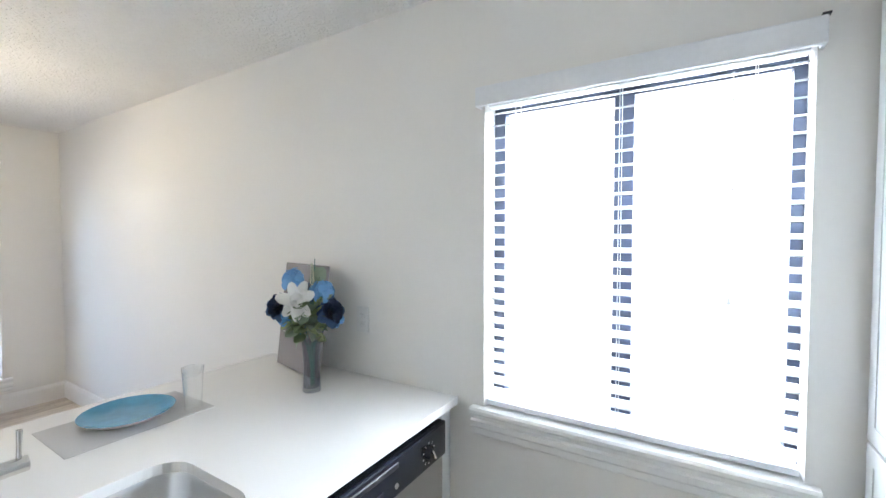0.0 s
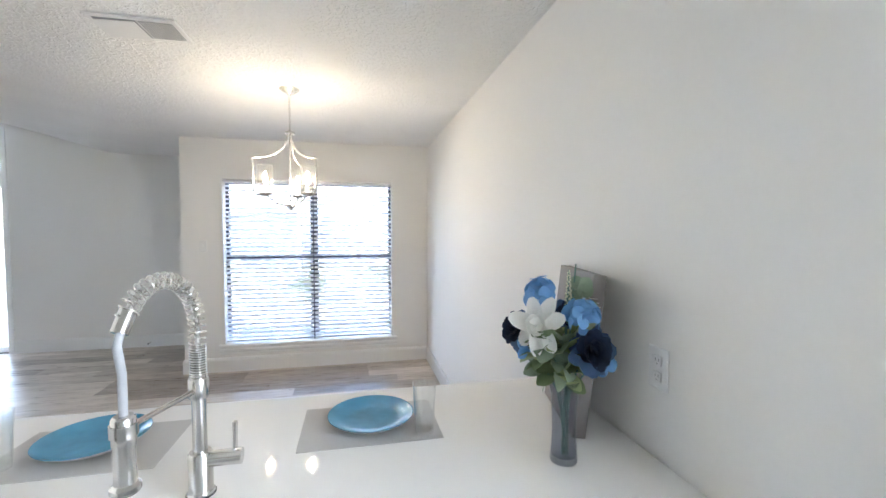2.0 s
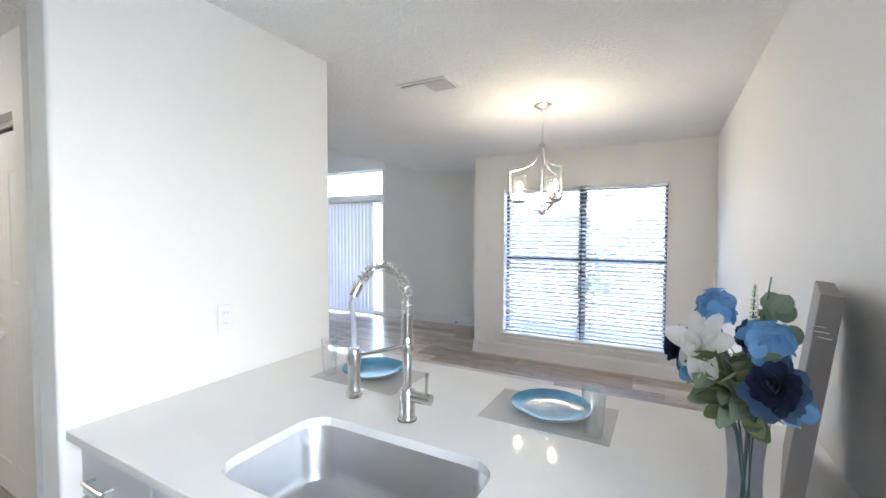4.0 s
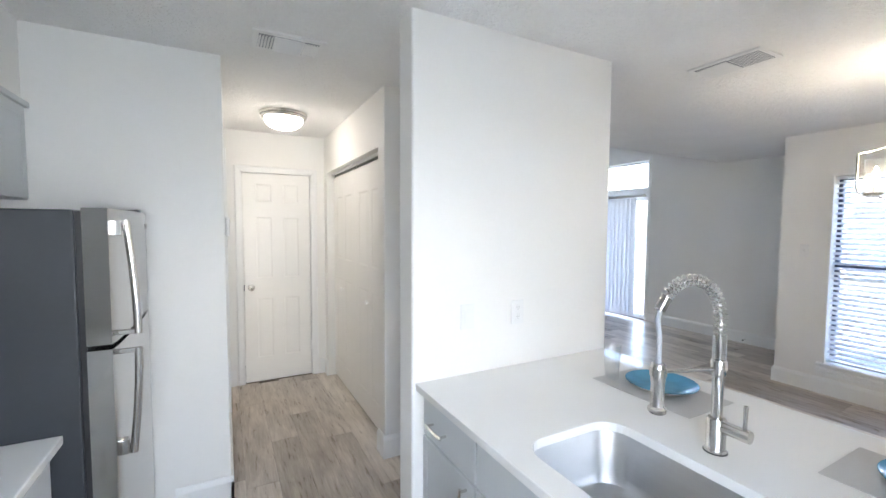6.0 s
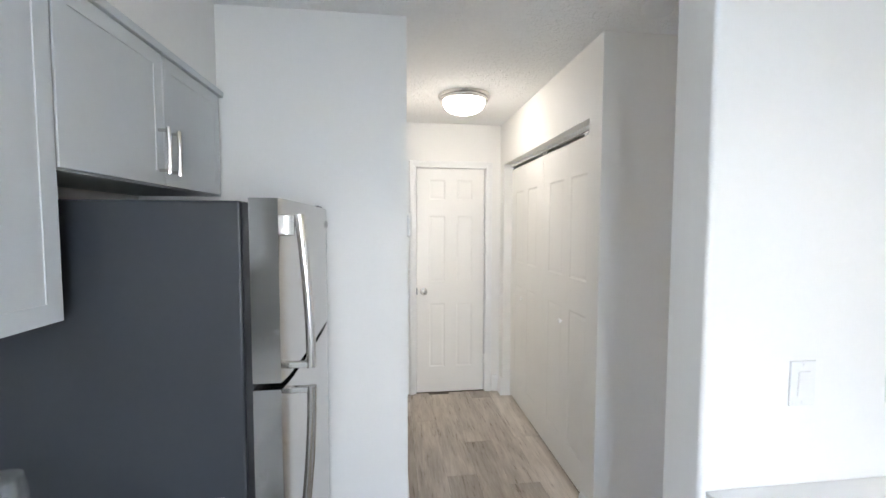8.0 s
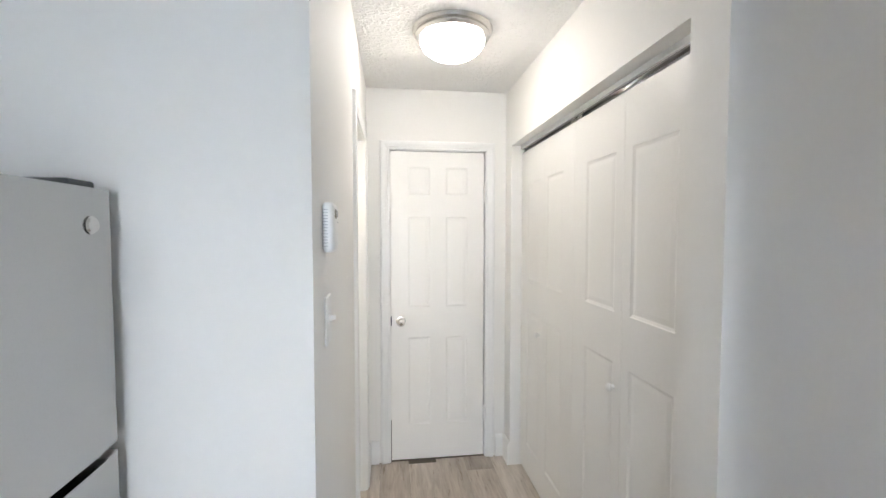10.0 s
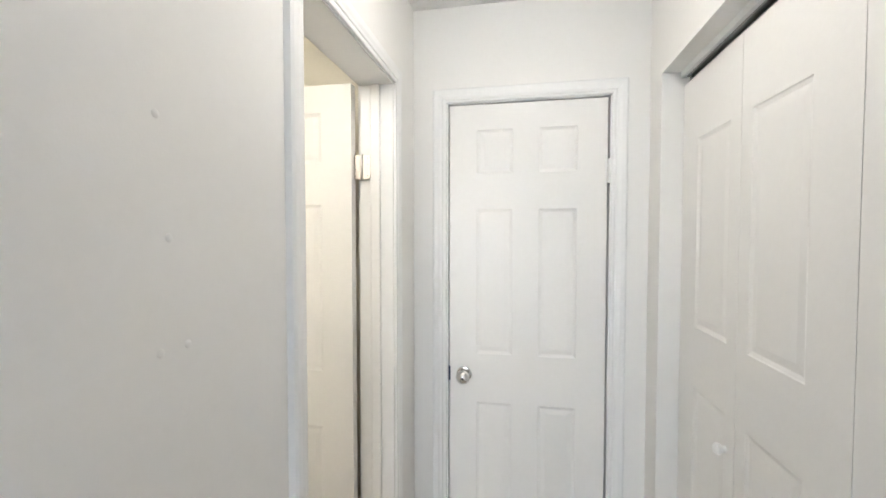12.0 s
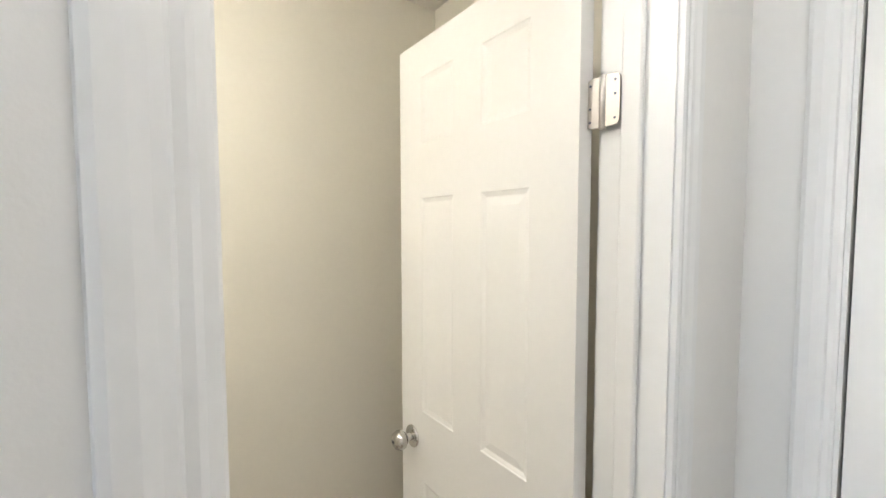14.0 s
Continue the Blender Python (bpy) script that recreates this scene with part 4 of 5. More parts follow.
part("supply_hose", tube([tip + tipd * 0.012, tip + tipd * 0.036 + Vector((0, 0, -0.012)), Vector((head.x * 1.0, head.y * 1.0, 0.36)), Vector((head.x, head.y, 0.275))], 0.0078, 12), mat("grey_hose", (0.40, 0.415, 0.44), 0.30), fa, "pale grey hose", True)
spray = part("spray_head", lathe([(0.0, 0.138), (0.024, 0.139), (0.0255, 0.142), (0.0250, 0.150), (0.0190, 0.156), (0.0185, 0.180), (0.0185, 0.226), (0.0200, 0.230), (0.0200, 0.278), (0.016, 0.283), (0.0, 0.283)], 24, Matrix.Translation((head.x, head.y, 0))), M_CHROME, fa, "brushed nickel pull-down spray head", True)
part("nozzle", lathe([(0, 0.1365), (0.022, 0.1365), (0.022, 0.1392), (0, 0.1392)], 20, Matrix.Translation((head.x, head.y, 0))), M_BLACK, spray)
part("support_arm", tube([turn @ Vector((0.018, 0, 0.252)), turn @ Vector((0.186, 0, 0.256))], 0.0060, 12), M_CHROME, fa, "", True)
part("holder_ring", lathe([(0.0202, 0.245), (0.0230, 0.245), (0.0230, 0.268), (0.0202, 0.268)], 24, Matrix.Translation((head.x, head.y, 0))), M_CHROME, fa, "", True)
tagged(fa, "brushed nickel spring pull-down faucet on the white counter", "faucet")

# refrigerator
fr = new("refrigerator")
FY0, FY1 = -1.490, -0.728
part("cabinet_body", box(0.565, 1.205, FY0, FY1, 0.03, 1.585, 0.006), M_FRIDGE, fr, "dark grey textured side")
part("gasket", box(0.546, 0.566, FY0 + 0.012, FY1 - 0.012, 0.10, 1.580), M_BLACK, fr)


def fridge_door(z0, z1, label):
    """A steel door, bowed slightly outward and rounded at its upright edges."""
    prof = []
    w = FY1 - FY0
    for i in range(17):
        u = i / 16
        e = min(u, 1 - u) * w
        bow = 0.009 * math.sin(math.pi * u) ** 0.8
        rnd_ = 0.004 * (1 - min(1, e / 0.018)) ** 2
        prof.append((0.475 + 0.006 * (1 - u) - bow + rnd_, FY0 + u * w))
    outline = [(0.546, FY0), (0.546, FY1)] + list(reversed(prof))
    b = slab(outline, z0, z1)
    bmesh.ops.recalc_face_normals(b, faces=b.faces)
    return part("door", b, M_STEEL, fr, label, True)


upper = fridge_door(1.141, 1.592, "brushed steel freezer door")
lower = fridge_door(0.105, 1.124, "brushed steel refrigerator door")
for dr, z0, z1 in ((upper, 1.158, 1.555), (lower, 0.735, 1.108)):
    low = dr is lower
    pts, rads = [], []
    for i in range(13):
        u = i / 12
        off = 0.024 + 0.030 * math.sin(math.pi * (0.12 + 0.88 * (u if low else 1 - u)) * 0.5 + 0.0)
        pts.append((0.472 - off, FY1 - 0.060, z0 + (z1 - z0) * u))
        rads.append(0.0125)
    h = part("handle", tube(pts, rads, 14), M_CHROME, dr, "curved brushed steel handle", True)
    zf, zn = (z0, z1) if low else (z1, z0)
    part("mount", box(0.452, 0.484, FY1 - 0.076, FY1 - 0.044, zf - (0.0 if low else 0.055), zf + (0.055 if low else 0.0), 0.004), M_CHROME, h)
    part("mount", box(0.425, 0.484, FY1 - 0.070, FY1 - 0.050, zn - (0.016 if low else 0.0), zn + (0.0 if low else 0.016), 0.003), M_CHROME, h)
part("badge", lathe([(0.0, 0.003), (0.012, 0.003), (0.015, 0.0)], 24, Matrix.Translation((0.4755, FY0 + 0.058, 1.530)) @ pose(0, 0, 0, 0, -90, 0)), M_CHROME, upper, "round chrome badge", True)
part("hinge_cap", box(0.500, 0.600, FY0 + 0.010, FY0 + 0.075, 1.586, 1.606, 0.005), M_BLACK, fr)
part("kick_grille", box(0.52, 0.60, FY0 + 0.01, FY1 - 0.01, 0.0, 0.10), M_BLACK, fr)
tagged(fr, "top-freezer refrigerator, steel doors and dark grey side", "refrigerator")

# wall cabinets over the refrigerator and the side counter
UX = 0.905
CABTOP = 2.048


def wall_unit(y0, y1, z0, doors, label, handle_z, handle_sides):
    ob = new("wall_cabinet")
    part("body", box(UX + 0.020, EX - 0.001, y0, y1, z0, CABTOP), M_CAB, ob)
    step = (y1 - y0) / doors
    for k in range(doors):
        a = y0 + k * step
        d = shaker("door", ob, a + 0.002, a + step - 0.002, z0 + 0.003, CABTOP - 0.003, UX, -1, 0.057)
        side = handle_sides[k]
        hy = a + 0.030 if side < 0 else a + step - 0.030
        bar_pull(d, (UX, hy, handle_z), (0, 0, 1), 0.14, (-1, 0, 0))
    return tagged(ob, label, "cabinet", "kitchen wall cabinets")


wall_unit(-1.490, -0.664, 1.645, 2, "short grey shaker cabinet above the refrigerator", 1.752, (1, -1))
wall_unit(-0.662, -0.255, 1.320, 1, "tall grey shaker wall cabinet beside the refrigerator", 1.415, (1,))
wall_unit(-0.253, 0.555, 1.320, 2, "grey double shaker wall cabinet over the counter", 1.415, (1, -1))
tagged(part("cabinet_filler", box(UX + 0.012, EX - 0.001, KS + 0.001, -1.492, 1.645, CABTOP), M_CAB), "grey filler strip closing the cabinet to the wall", "filler")
tagged(part("cabinet_trim", box(UX - 0.010, UX + 0.030, KS + 0.001, 0.555, CABTOP + 0.001, CABTOP + 0.026, 0.004), M_CAB), "thin grey top trim along the wall cabinets", "trim")
structure("soffit", box(UX + 0.018, EX, KS, NY, CABTOP + 0.027, H), M_WALL, "painted soffit boxed in above the cabinets", "soffit")

# clear holder with a tan sheet, stuck to the cabinet front
hold = new("sign_holder")
part("sleeve", box(UX - 0.009, UX - 0.006, -0.285, -0.02, 1.345, 1.75, 0.001, 1), M_GLASS, hold, "clear acrylic sleeve")
part("sheet", box(UX - 0.0055, UX - 0.0045, -0.265, -0.03, 1.372, 1.74), mat("tan_paper", (0.62, 0.45, 0.29), 0.7), hold, "tan printed sheet")
part("printed_box", box(UX - 0.0062, UX - 0.0056, -0.245, -0.16, 1.40, 1.46), M_WHITE, hold)
part("sleeve_back", box(UX - 0.0045, UX - 0.0035, -0.285, -0.02, 1.345, 1.75), M_WHITE, hold)
tagged(hold, "clear sleeve with a tan sheet on the cabinet", "sign holder")

# side counter along the east wall
side = tagged(part("side_countertop", box(0.612, EX - 0.001, -0.724, 0.880, CT - TH, CT, 0.004), M_QUARTZ), "white quartz countertop beside the refrigerator", "countertop")
for y0, y1 in ((-0.722, -0.265), (-0.263, 0.30), (0.302, 0.878)):
    ob = new("base_cabinet")
    part("body", box(0.665, EX - 0.001, y0, y1, 0.10, CT - TH - 0.001), M_CAB, ob)
    part("toe_kick", box(0.73, EX - 0.001, y0, y1, 0.0, 0.10), M_CAB, ob)
    d = flat_front("drawer", ob, y0 + 0.003, y1 - 0.003, 0.645, CT - TH - 0.012, 0.645, -1)
    bar_pull(d, (0.645, (y0 + y1) / 2, 0.735), (0, 1, 0), 0.13, (-1, 0, 0))
    d = shaker("door", ob, y0 + 0.003, y1 - 0.003, 0.115, 0.635, 0.645, -1)
    bar_pull(d, (0.645, y1 - 0.04, 0.545), (0, 0, 1), 0.13, (-1, 0, 0))
    tagged(ob, "light grey base cabinet under the side counter", "cabinet", "side base cabinets")

# tall pantry cabinet beside the window
pan = new("pantry_cabinet")
part("body", box(0.600, EX - 0.001, 0.885, NY - 0.001, 0.10, CABTOP), M_CAB, pan)
part("toe_kick", box(0.66, EX - 0.001, 0.885, NY - 0.001, 0.0, 0.10), M_CAB, pan)
for z0, z1, hz in ((1.005, CABTOP - 0.004, 1.15), (0.112, 0.999, 0.86)):
    d = shaker("door", pan, 0.888, NY - 0.022, z0, z1, 0.580, -1, 0.06)
    bar_pull(d, (0.580, 0.93, hz), (0, 0, 1), 0.14, (-1, 0, 0))
tagged(pan, "tall light grey shaker pantry cabinet by the window", "cabinet")

# ---- things on the counters ----
M_MAT = mat("grey_placemat", (0.50, 0.495, 0.49), 0.85, vary=0.08, grain=300, bump=0.4, bump_scale=500)
M_BLUE = mat("blue_glaze", (0.075, 0.29, 0.46), 0.16, vary=0.16, grain=30, wear=7)
M_CLAY = mat("pale_clay", (0.62, 0.60, 0.56), 0.5, vary=0.06)
M_VASE = pane_glass("smoky_vase_glass", 0.6, (0.80, 0.82, 0.855))
M_TAUPE = mat("taupe_board", (0.26, 0.235, 0.225), 0.6, vary=0.08, bump=0.1, bump_scale=80)
M_INK = mat("white_ink", (0.80, 0.78, 0.76), 0.6)
M_LEAF = translucent("leaf_green", (0.17, 0.23, 0.11), 0.3, 0.55)
M_LEAF2 = translucent("pale_leaf_green", (0.36, 0.43, 0.22), 0.3, 0.55)
M_EUCA = translucent("grey_green_leaf", (0.26, 0.33, 0.23), 0.25, 0.6)
M_PETAL_W = translucent("white_petal", (0.86, 0.85, 0.81), 0.42, 0.6)
M_PETAL_B = translucent("sky_blue_petal", (0.19, 0.43, 0.74), 0.35, 0.6)
M_PETAL_M = translucent("steel_blue_petal", (0.07, 0.135, 0.26), 0.2, 0.6)
M_PETAL_N = translucent("navy_petal", (0.016, 0.036, 0.085), 0.12, 0.6)
M_STEM = mat("stem_green", (0.10, 0.22, 0.19), 0.6)
M_CREAM = mat("cream_floret", (0.72, 0.70, 0.52), 0.6)

# placemats
pm = tagged(part("placemat", box(-1.572, -1.288, 0.488, 0.913, CT + 0.0002, CT + 0.0022, 0.0008, 1), M_MAT), "grey woven placemat on the white counter", "placemat", "placemats")
tagged(part("placemat", box(-1.576, -1.290, -0.300, 0.134, CT + 0.0002, CT + 0.0022, 0.0008, 1), M_MAT), "grey woven placemat beside the stub wall", "placemat", "placemats")

# plates
plate = empty("dinner_plate", -1.446, 0.703, CT + 0.0024)
part("glaze", lathe([(0, 0.008), (0.075, 0.008), (0.092, 0.0095), (0.112, 0.016), (0.128, 0.024), (0.1365, 0.0285), (0.138, 0.028), (0.1375, 0.0265)], 56), M_BLUE, plate, "crackled blue glaze", True)
part("underside", lathe([(0.1375, 0.0265), (0.128, 0.019), (0.112, 0.010), (0.092, 0.003), (0.080, 0.0), (0.070, 0.0), (0.066, 0.003), (0, 0.003)], 56), M_CLAY, plate, "pale unglazed rim and foot", True)
tagged(plate, "blue glazed stoneware dinner plate on a placemat", "plate", "dinner plates")
copy_thing(plate, pose(-1.462, -0.090, CT + 0.0024, 0, 0, 70))

# tumblers
tum = empty("tumbler", -1.334, 0.861, CT + 0.0024)
part("wall", lathe([(0.0, 0.0), (0.026, 0.0), (0.028, 0.003), (0.0365, 0.150), (0.0368, 0.152), (0.0352, 0.152), (0.0345, 0.150), (0.0265, 0.014), (0.024, 0.011), (0, 0.010)], 40), M_THIN, tum, "", True)
tagged(tum, "clear tall drinking glass on the placemat", "glass", "tumblers")
copy_thing(tum, pose(-1.364, -0.258, CT + 0.0024))

# wine glasses
wg = empty("wine_glass", 0.962, -0.565, CT + 0.0003)
part("foot", lathe([(0, 0.0), (0.034, 0.0), (0.035, 0.0015), (0.020, 0.005), (0.0055, 0.010), (0.0042, 0.020), (0.004, 0.050), (0.0055, 0.070), (0.0, 0.072)], 32), M_THIN, wg, "", True)
part("bowl", lathe([(0, 0.0725), (0.010, 0.073), (0.028, 0.086), (0.038, 0.105), (0.0405, 0.125), (0.0385, 0.150), (0.0345, 0.172), (0.0335, 0.172), (0.0372, 0.150), (0.0391, 0.125), (0.0366, 0.106), (0.027, 0.088), (0.010, 0.0755), (0, 0.075)], 40), M_THIN, wg, "", True)
tagged(wg, "clear stemmed wine glass on the side counter", "wine glass", "wine glasses")
copy_thing(wg, pose(1.062, -0.505, CT + 0.0003))

# vase and bouquet
vase = empty("vase", -1.106, 1.208, CT + 0.0003)
part("glass_body", lathe([(0, 0.0), (0.035, 0.0), (0.037, 0.004), (0.034, 0.04), (0.032, 0.09), (0.0335, 0.14), (0.038, 0.19), (0.043, 0.225), (0.0415, 0.225), (0.0365, 0.19), (0.0318, 0.14), (0.030, 0.09), (0.032, 0.04), (0.033, 0.018), (0, 0.016)], 32), M_VASE, vase, "smoky blue-grey glass", True)
tagged(vase, "slim smoky glass vase on the counter", "vase")

DV = Vector((0.88, -0.47, 0))
RV = Vector((0.47, 0.88, 0))
rf = random.Random(11)


def petal(bm, m, length, width, curl, cup=0.3, n=5, point=0.6):
    """One petal or leaf from the origin along x, curling up towards its tip, cupped across."""
    rows = []
    for i in range(n + 1):
        u = i / n
        w = width * (math.sin(math.pi * min(1, (u * 0.92 + 0.06))) ** point) * 0.5
        a = curl * u
        x = length * (math.sin(a) / curl if abs(curl) > 1e-3 else u)
        z = length * ((1 - math.cos(a)) / curl if abs(curl) > 1e-3 else 0)
        rows.append([bm.verts.new(m @ Vector((x, s * w, z + cup * w * abs(s) * abs(s)))) for s in (-1, -0.5, 0, 0.5, 1)])
    for a, b in zip(rows, rows[1:]):
        for k in range(4):
            bm.faces.new((a[k], a[k + 1], b[k + 1], b[k]))


def facing(p, d):
    """A frame at p whose z looks along d."""
    return Matrix.Translation(p) @ Vector(d).normalized().to_track_quat("Z", "Y").to_matrix().to_4x4()


bq = empty("bouquet", -1.106, 1.208, CT + 0.02)


def at(a, b, z):
    return RV * a + DV * b + Vector((0, 0, z - CT - 0.02))


def stem(p):
    part("stem", tube([Vector((rf.uniform(-0.012, 0.012), rf.uniform(-0.012, 0.012), 0.0)), Vector((p.x * 0.15, p.y * 0.15, 0.17)), p * 0.6 + Vector((0, 0, 0.08)), p], 0.0022, 6), M_STEM, bq, "", True)


# white magnolia
p = at(-0.082, 0.070, 1.243)
stem(p)
bm = bmesh.new()
base = facing(p, DV + Vector((0, 0, 0.25)) - RV * 0.15)
for k in range(7):
    petal(bm, base @ pose(0, 0, 0, 0, 0, 51.4 * k + 12 + rf.uniform(-8, 8)) @ pose(0, 0, 0, 0, -4 + rf.uniform(-8, 8), 0), 0.088 + rf.uniform(-0.012, 0.006), 0.047, rf.uniform(-0.5, 0.2), 0.30, 7, 0.42)
for k in range(7):
    petal(bm, base @ pose(0, 0, 0.004, 0, 0, 51.4 * k + rf.uniform(-10, 30)) @ pose(0, 0, 0, rf.uniform(-15, 15), -32, 0), 0.052, 0.036, 0.8, 0.4, 5, 0.5)
for k in range(7):
    petal(bm, base @ pose(0, 0, 0.006, 0, 0, 51.4 * k + 20) @ pose(0, 0, 0, rf.uniform(-15, 15), -74, 0), 0.040, 0.036, 1.5, 0.4, 5, 0.5)
fl = part("white_bloom", bm, M_PETAL_W, bq, "large white magnolia bloom", True)
part("flower_eye", lathe([(0.006, 0.004), (0.007, 0.012), (0.004, 0.018), (0, 0.019)], 12, base), M_CREAM, fl, "", True)


def hydrangea(a, b, z, r, n):
    """A loose clump of broad silk petals."""
    p = at(a, b, z)
    stem(p)
    bm = bmesh.new()
    for k in range(n):
        u = -0.35 + 1.3 * (k + 0.5) / n
        v = 2.4 * k + rf.uniform(-0.3, 0.3)
        q = Vector((math.sqrt(max(0.02, 1 - u * u)) * math.cos(v), math.sqrt(max(0.02, 1 - u * u)) * math.sin(v), u))
        m = facing(p + q * r * rf.uniform(0.75, 1.05), q + Vector((rf.uniform(-0.4, 0.4), rf.uniform(-0.4, 0.4), 0.3)))
        for j in range(3):
            petal(bm, m @ pose(0, 0, 0, 0, 0, 120 * j + rf.uniform(-25, 25)) @ pose(0, 0, 0, 0, rf.uniform(-35, 10), 0), 0.036, 0.038, -0.7 + rf.uniform(-0.3, 0.5), 0.2, 5, 0.5)
    part("blue_bloom", bm, M_PETAL_B, bq, "sky blue hydrangea bloom", True)


hydrangea(-0.080, 0.0, 1.322, 0.036, 13)
hydrangea(0.050, 0.030, 1.268, 0.040, 15)
hydrangea(0.112, 0.030, 1.150, 0.014, 4)
hydrangea(-0.130, 0.025, 1.180, 0.014, 4)


def peony(a, b, z, r):
    p = at(a, b, z)
    stem(p)
    base = facing(p, DV * 0.9 + Vector((0, 0, 0.35)) + RV * (a * 3))
    bm = bmesh.new()
    for k in range(9):
        petal(bm, base @ pose(0, 0, -0.004, 0, 0, 40 * k + rf.uniform(-9, 9)) @ pose(0, 0, 0, rf.uniform(-20, 20), rf.uniform(-12, 18), 0), r * rf.uniform(0.95, 1.15), r * 0.8, rf.uniform(-0.4, 0.6), 0.3, 5, 0.45)
    outer = bm
    bm = bmesh.new()
    for ring, (cnt, tilt, ln) in enumerate(((10, 14, 0.92), (9, 34, 0.85), (8, 52, 0.72), (6, 70, 0.55))):
        for k in range(cnt):
            petal(bm, base @ pose(0, 0, 0.004 * ring, 0, 0, 360 / cnt * k + 17 * ring + rf.uniform(-9, 9)) @ pose(0, 0, 0, rf.uniform(-15, 15), -tilt, 0), r * ln, r * 0.62 * ln, rf.uniform(-0.2, 1.3), 0.5, 5, 0.4)
    nb = part("navy_bloom", bm, M_PETAL_N, bq, "dark navy peony bloom", True)
    part("outer_petals", outer, M_PETAL_M, nb, "steel blue outer petals", True)


peony(0.075, 0.060, 1.185, 0.068)
peony(-0.150, 0.020, 1.220, 0.058)
peony(0.000, -0.020, 1.265, 0.040)

# spike of cream florets
p = at(0.008, -0.005, 1.385)
stem(p)
bm = bmesh.new()
for k in range(46):
    z = k / 46
    an = 2.4 * k
    q = p + Vector((0, 0, -0.10 * (1 - z))) + (RV * math.cos(an) + DV * math.sin(an)) * (0.011 * (1 - 0.7 * z))
    bmesh.ops.create_icosphere(bm, subdivisions=1, radius=0.0042 * (1 - 0.4 * z), matrix=Matrix.Translation(q))
part("flower_spike", bm, M_CREAM, bq, "cream spike of tiny florets", True)

# leaves: broad ones round the vase's neck, round grey-green ones at the back
for k in range(120):
    an = rf.uniform(0, 360)
    z = rf.uniform(1.092, 1.215)
    r0 = rf.uniform(0.01, 0.045 + 0.5 * (z - 1.092))
    q = at(-0.015 + r0 * math.cos(radians(an)), r0 * math.sin(radians(an)) * 0.8, z)
    bm = bmesh.new()
    out = RV * math.cos(radians(an)) + DV * math.sin(radians(an))
    ang = math.degrees(math.atan2(out.y, out.x))
    petal(bm, Matrix.Translation(q) @ pose(0, 0, 0, rf.uniform(-40, 40), rf.uniform(-55, 25), ang), rf.uniform(0.055, 0.085), rf.uniform(0.042, 0.062), rf.uniform(-1.2, 0.4), 0.3, 6, 0.65)
    part("leaf", bm, (M_LEAF, M_LEAF2, M_EUCA)[k % 3], bq, "", True)
for k in range(11):
    q = at(0.034 + 0.020 * (-1) ** k + 0.006 * (k % 3), -0.035, 1.280 + 0.0085 * k)
    bm = bmesh.new()
    petal(bm, facing(q, DV + Vector((rf.uniform(-0.5, 0.5), rf.uniform(-0.5, 0.5), rf.uniform(-0.2, 0.5)))) @ pose(0, 0, 0, 0, 0, rf.uniform(0, 360)), 0.042, 0.044, 0.3, 0.1, 5, 0.5)
    part("round_leaf", bm, M_EUCA, bq, "", True)
stem(at(0.03, -0.04, 1.40))
bq.scale = (0.84, 0.84, 1.0)
tagged(bq, "artificial bouquet of white, blue and navy flowers", "bouquet")

# box sign leaning in the corner behind the vase
A, B = Vector((-1.200, 1.288, 0)), Vector((-1.533, 1.360, 0))
yaw = math.degrees(math.atan2(B.y - A.y, B.x - A.x))
bx = empty("box_sign")
bx.matrix_basis = pose(A.x, A.y, CT + 0.0050, 0, 0, yaw) @ pose(0, 0, 0, 6.5)
L = (B - A).length
part("box", box(0, L, -0.040, 0.0, 0.0, 0.495, 0.002, 1), M_TAUPE, bx)
for k, (a, b, z0, z1) in enumerate(((0.06, 0.14, 0.225, 0.238), (0.15, 0.19, 0.222, 0.232), (0.20, 0.27, 0.225, 0.240), (0.10, 0.24, 0.196, 0.200), (0.13, 0.30, 0.160, 0.163))):
    part("lettering", box(a, b, -0.0005, 0.0012, z0, z1, 0.0004, 1), M_INK, bx, "faded white lettering")
for k in range(3):
    part("sprig", turned(box(-0.012, 0.012, -0.0008, 0.0008, 0.0, 0.002), Matrix.Translation((-0.0006, -0.020 + 0.006 * k, 0.40 + 0.012 * k)) @ pose(0, 0, 0, 40 * k, 0, 90)), M_INK, bx)
tagged(bx, "tall taupe box sign with white lettering behind the vase", "sign")

# ---- electrical plates ----
M_SLOT = mat("outlet_slot", (0.40, 0.39, 0.38), 0.6)


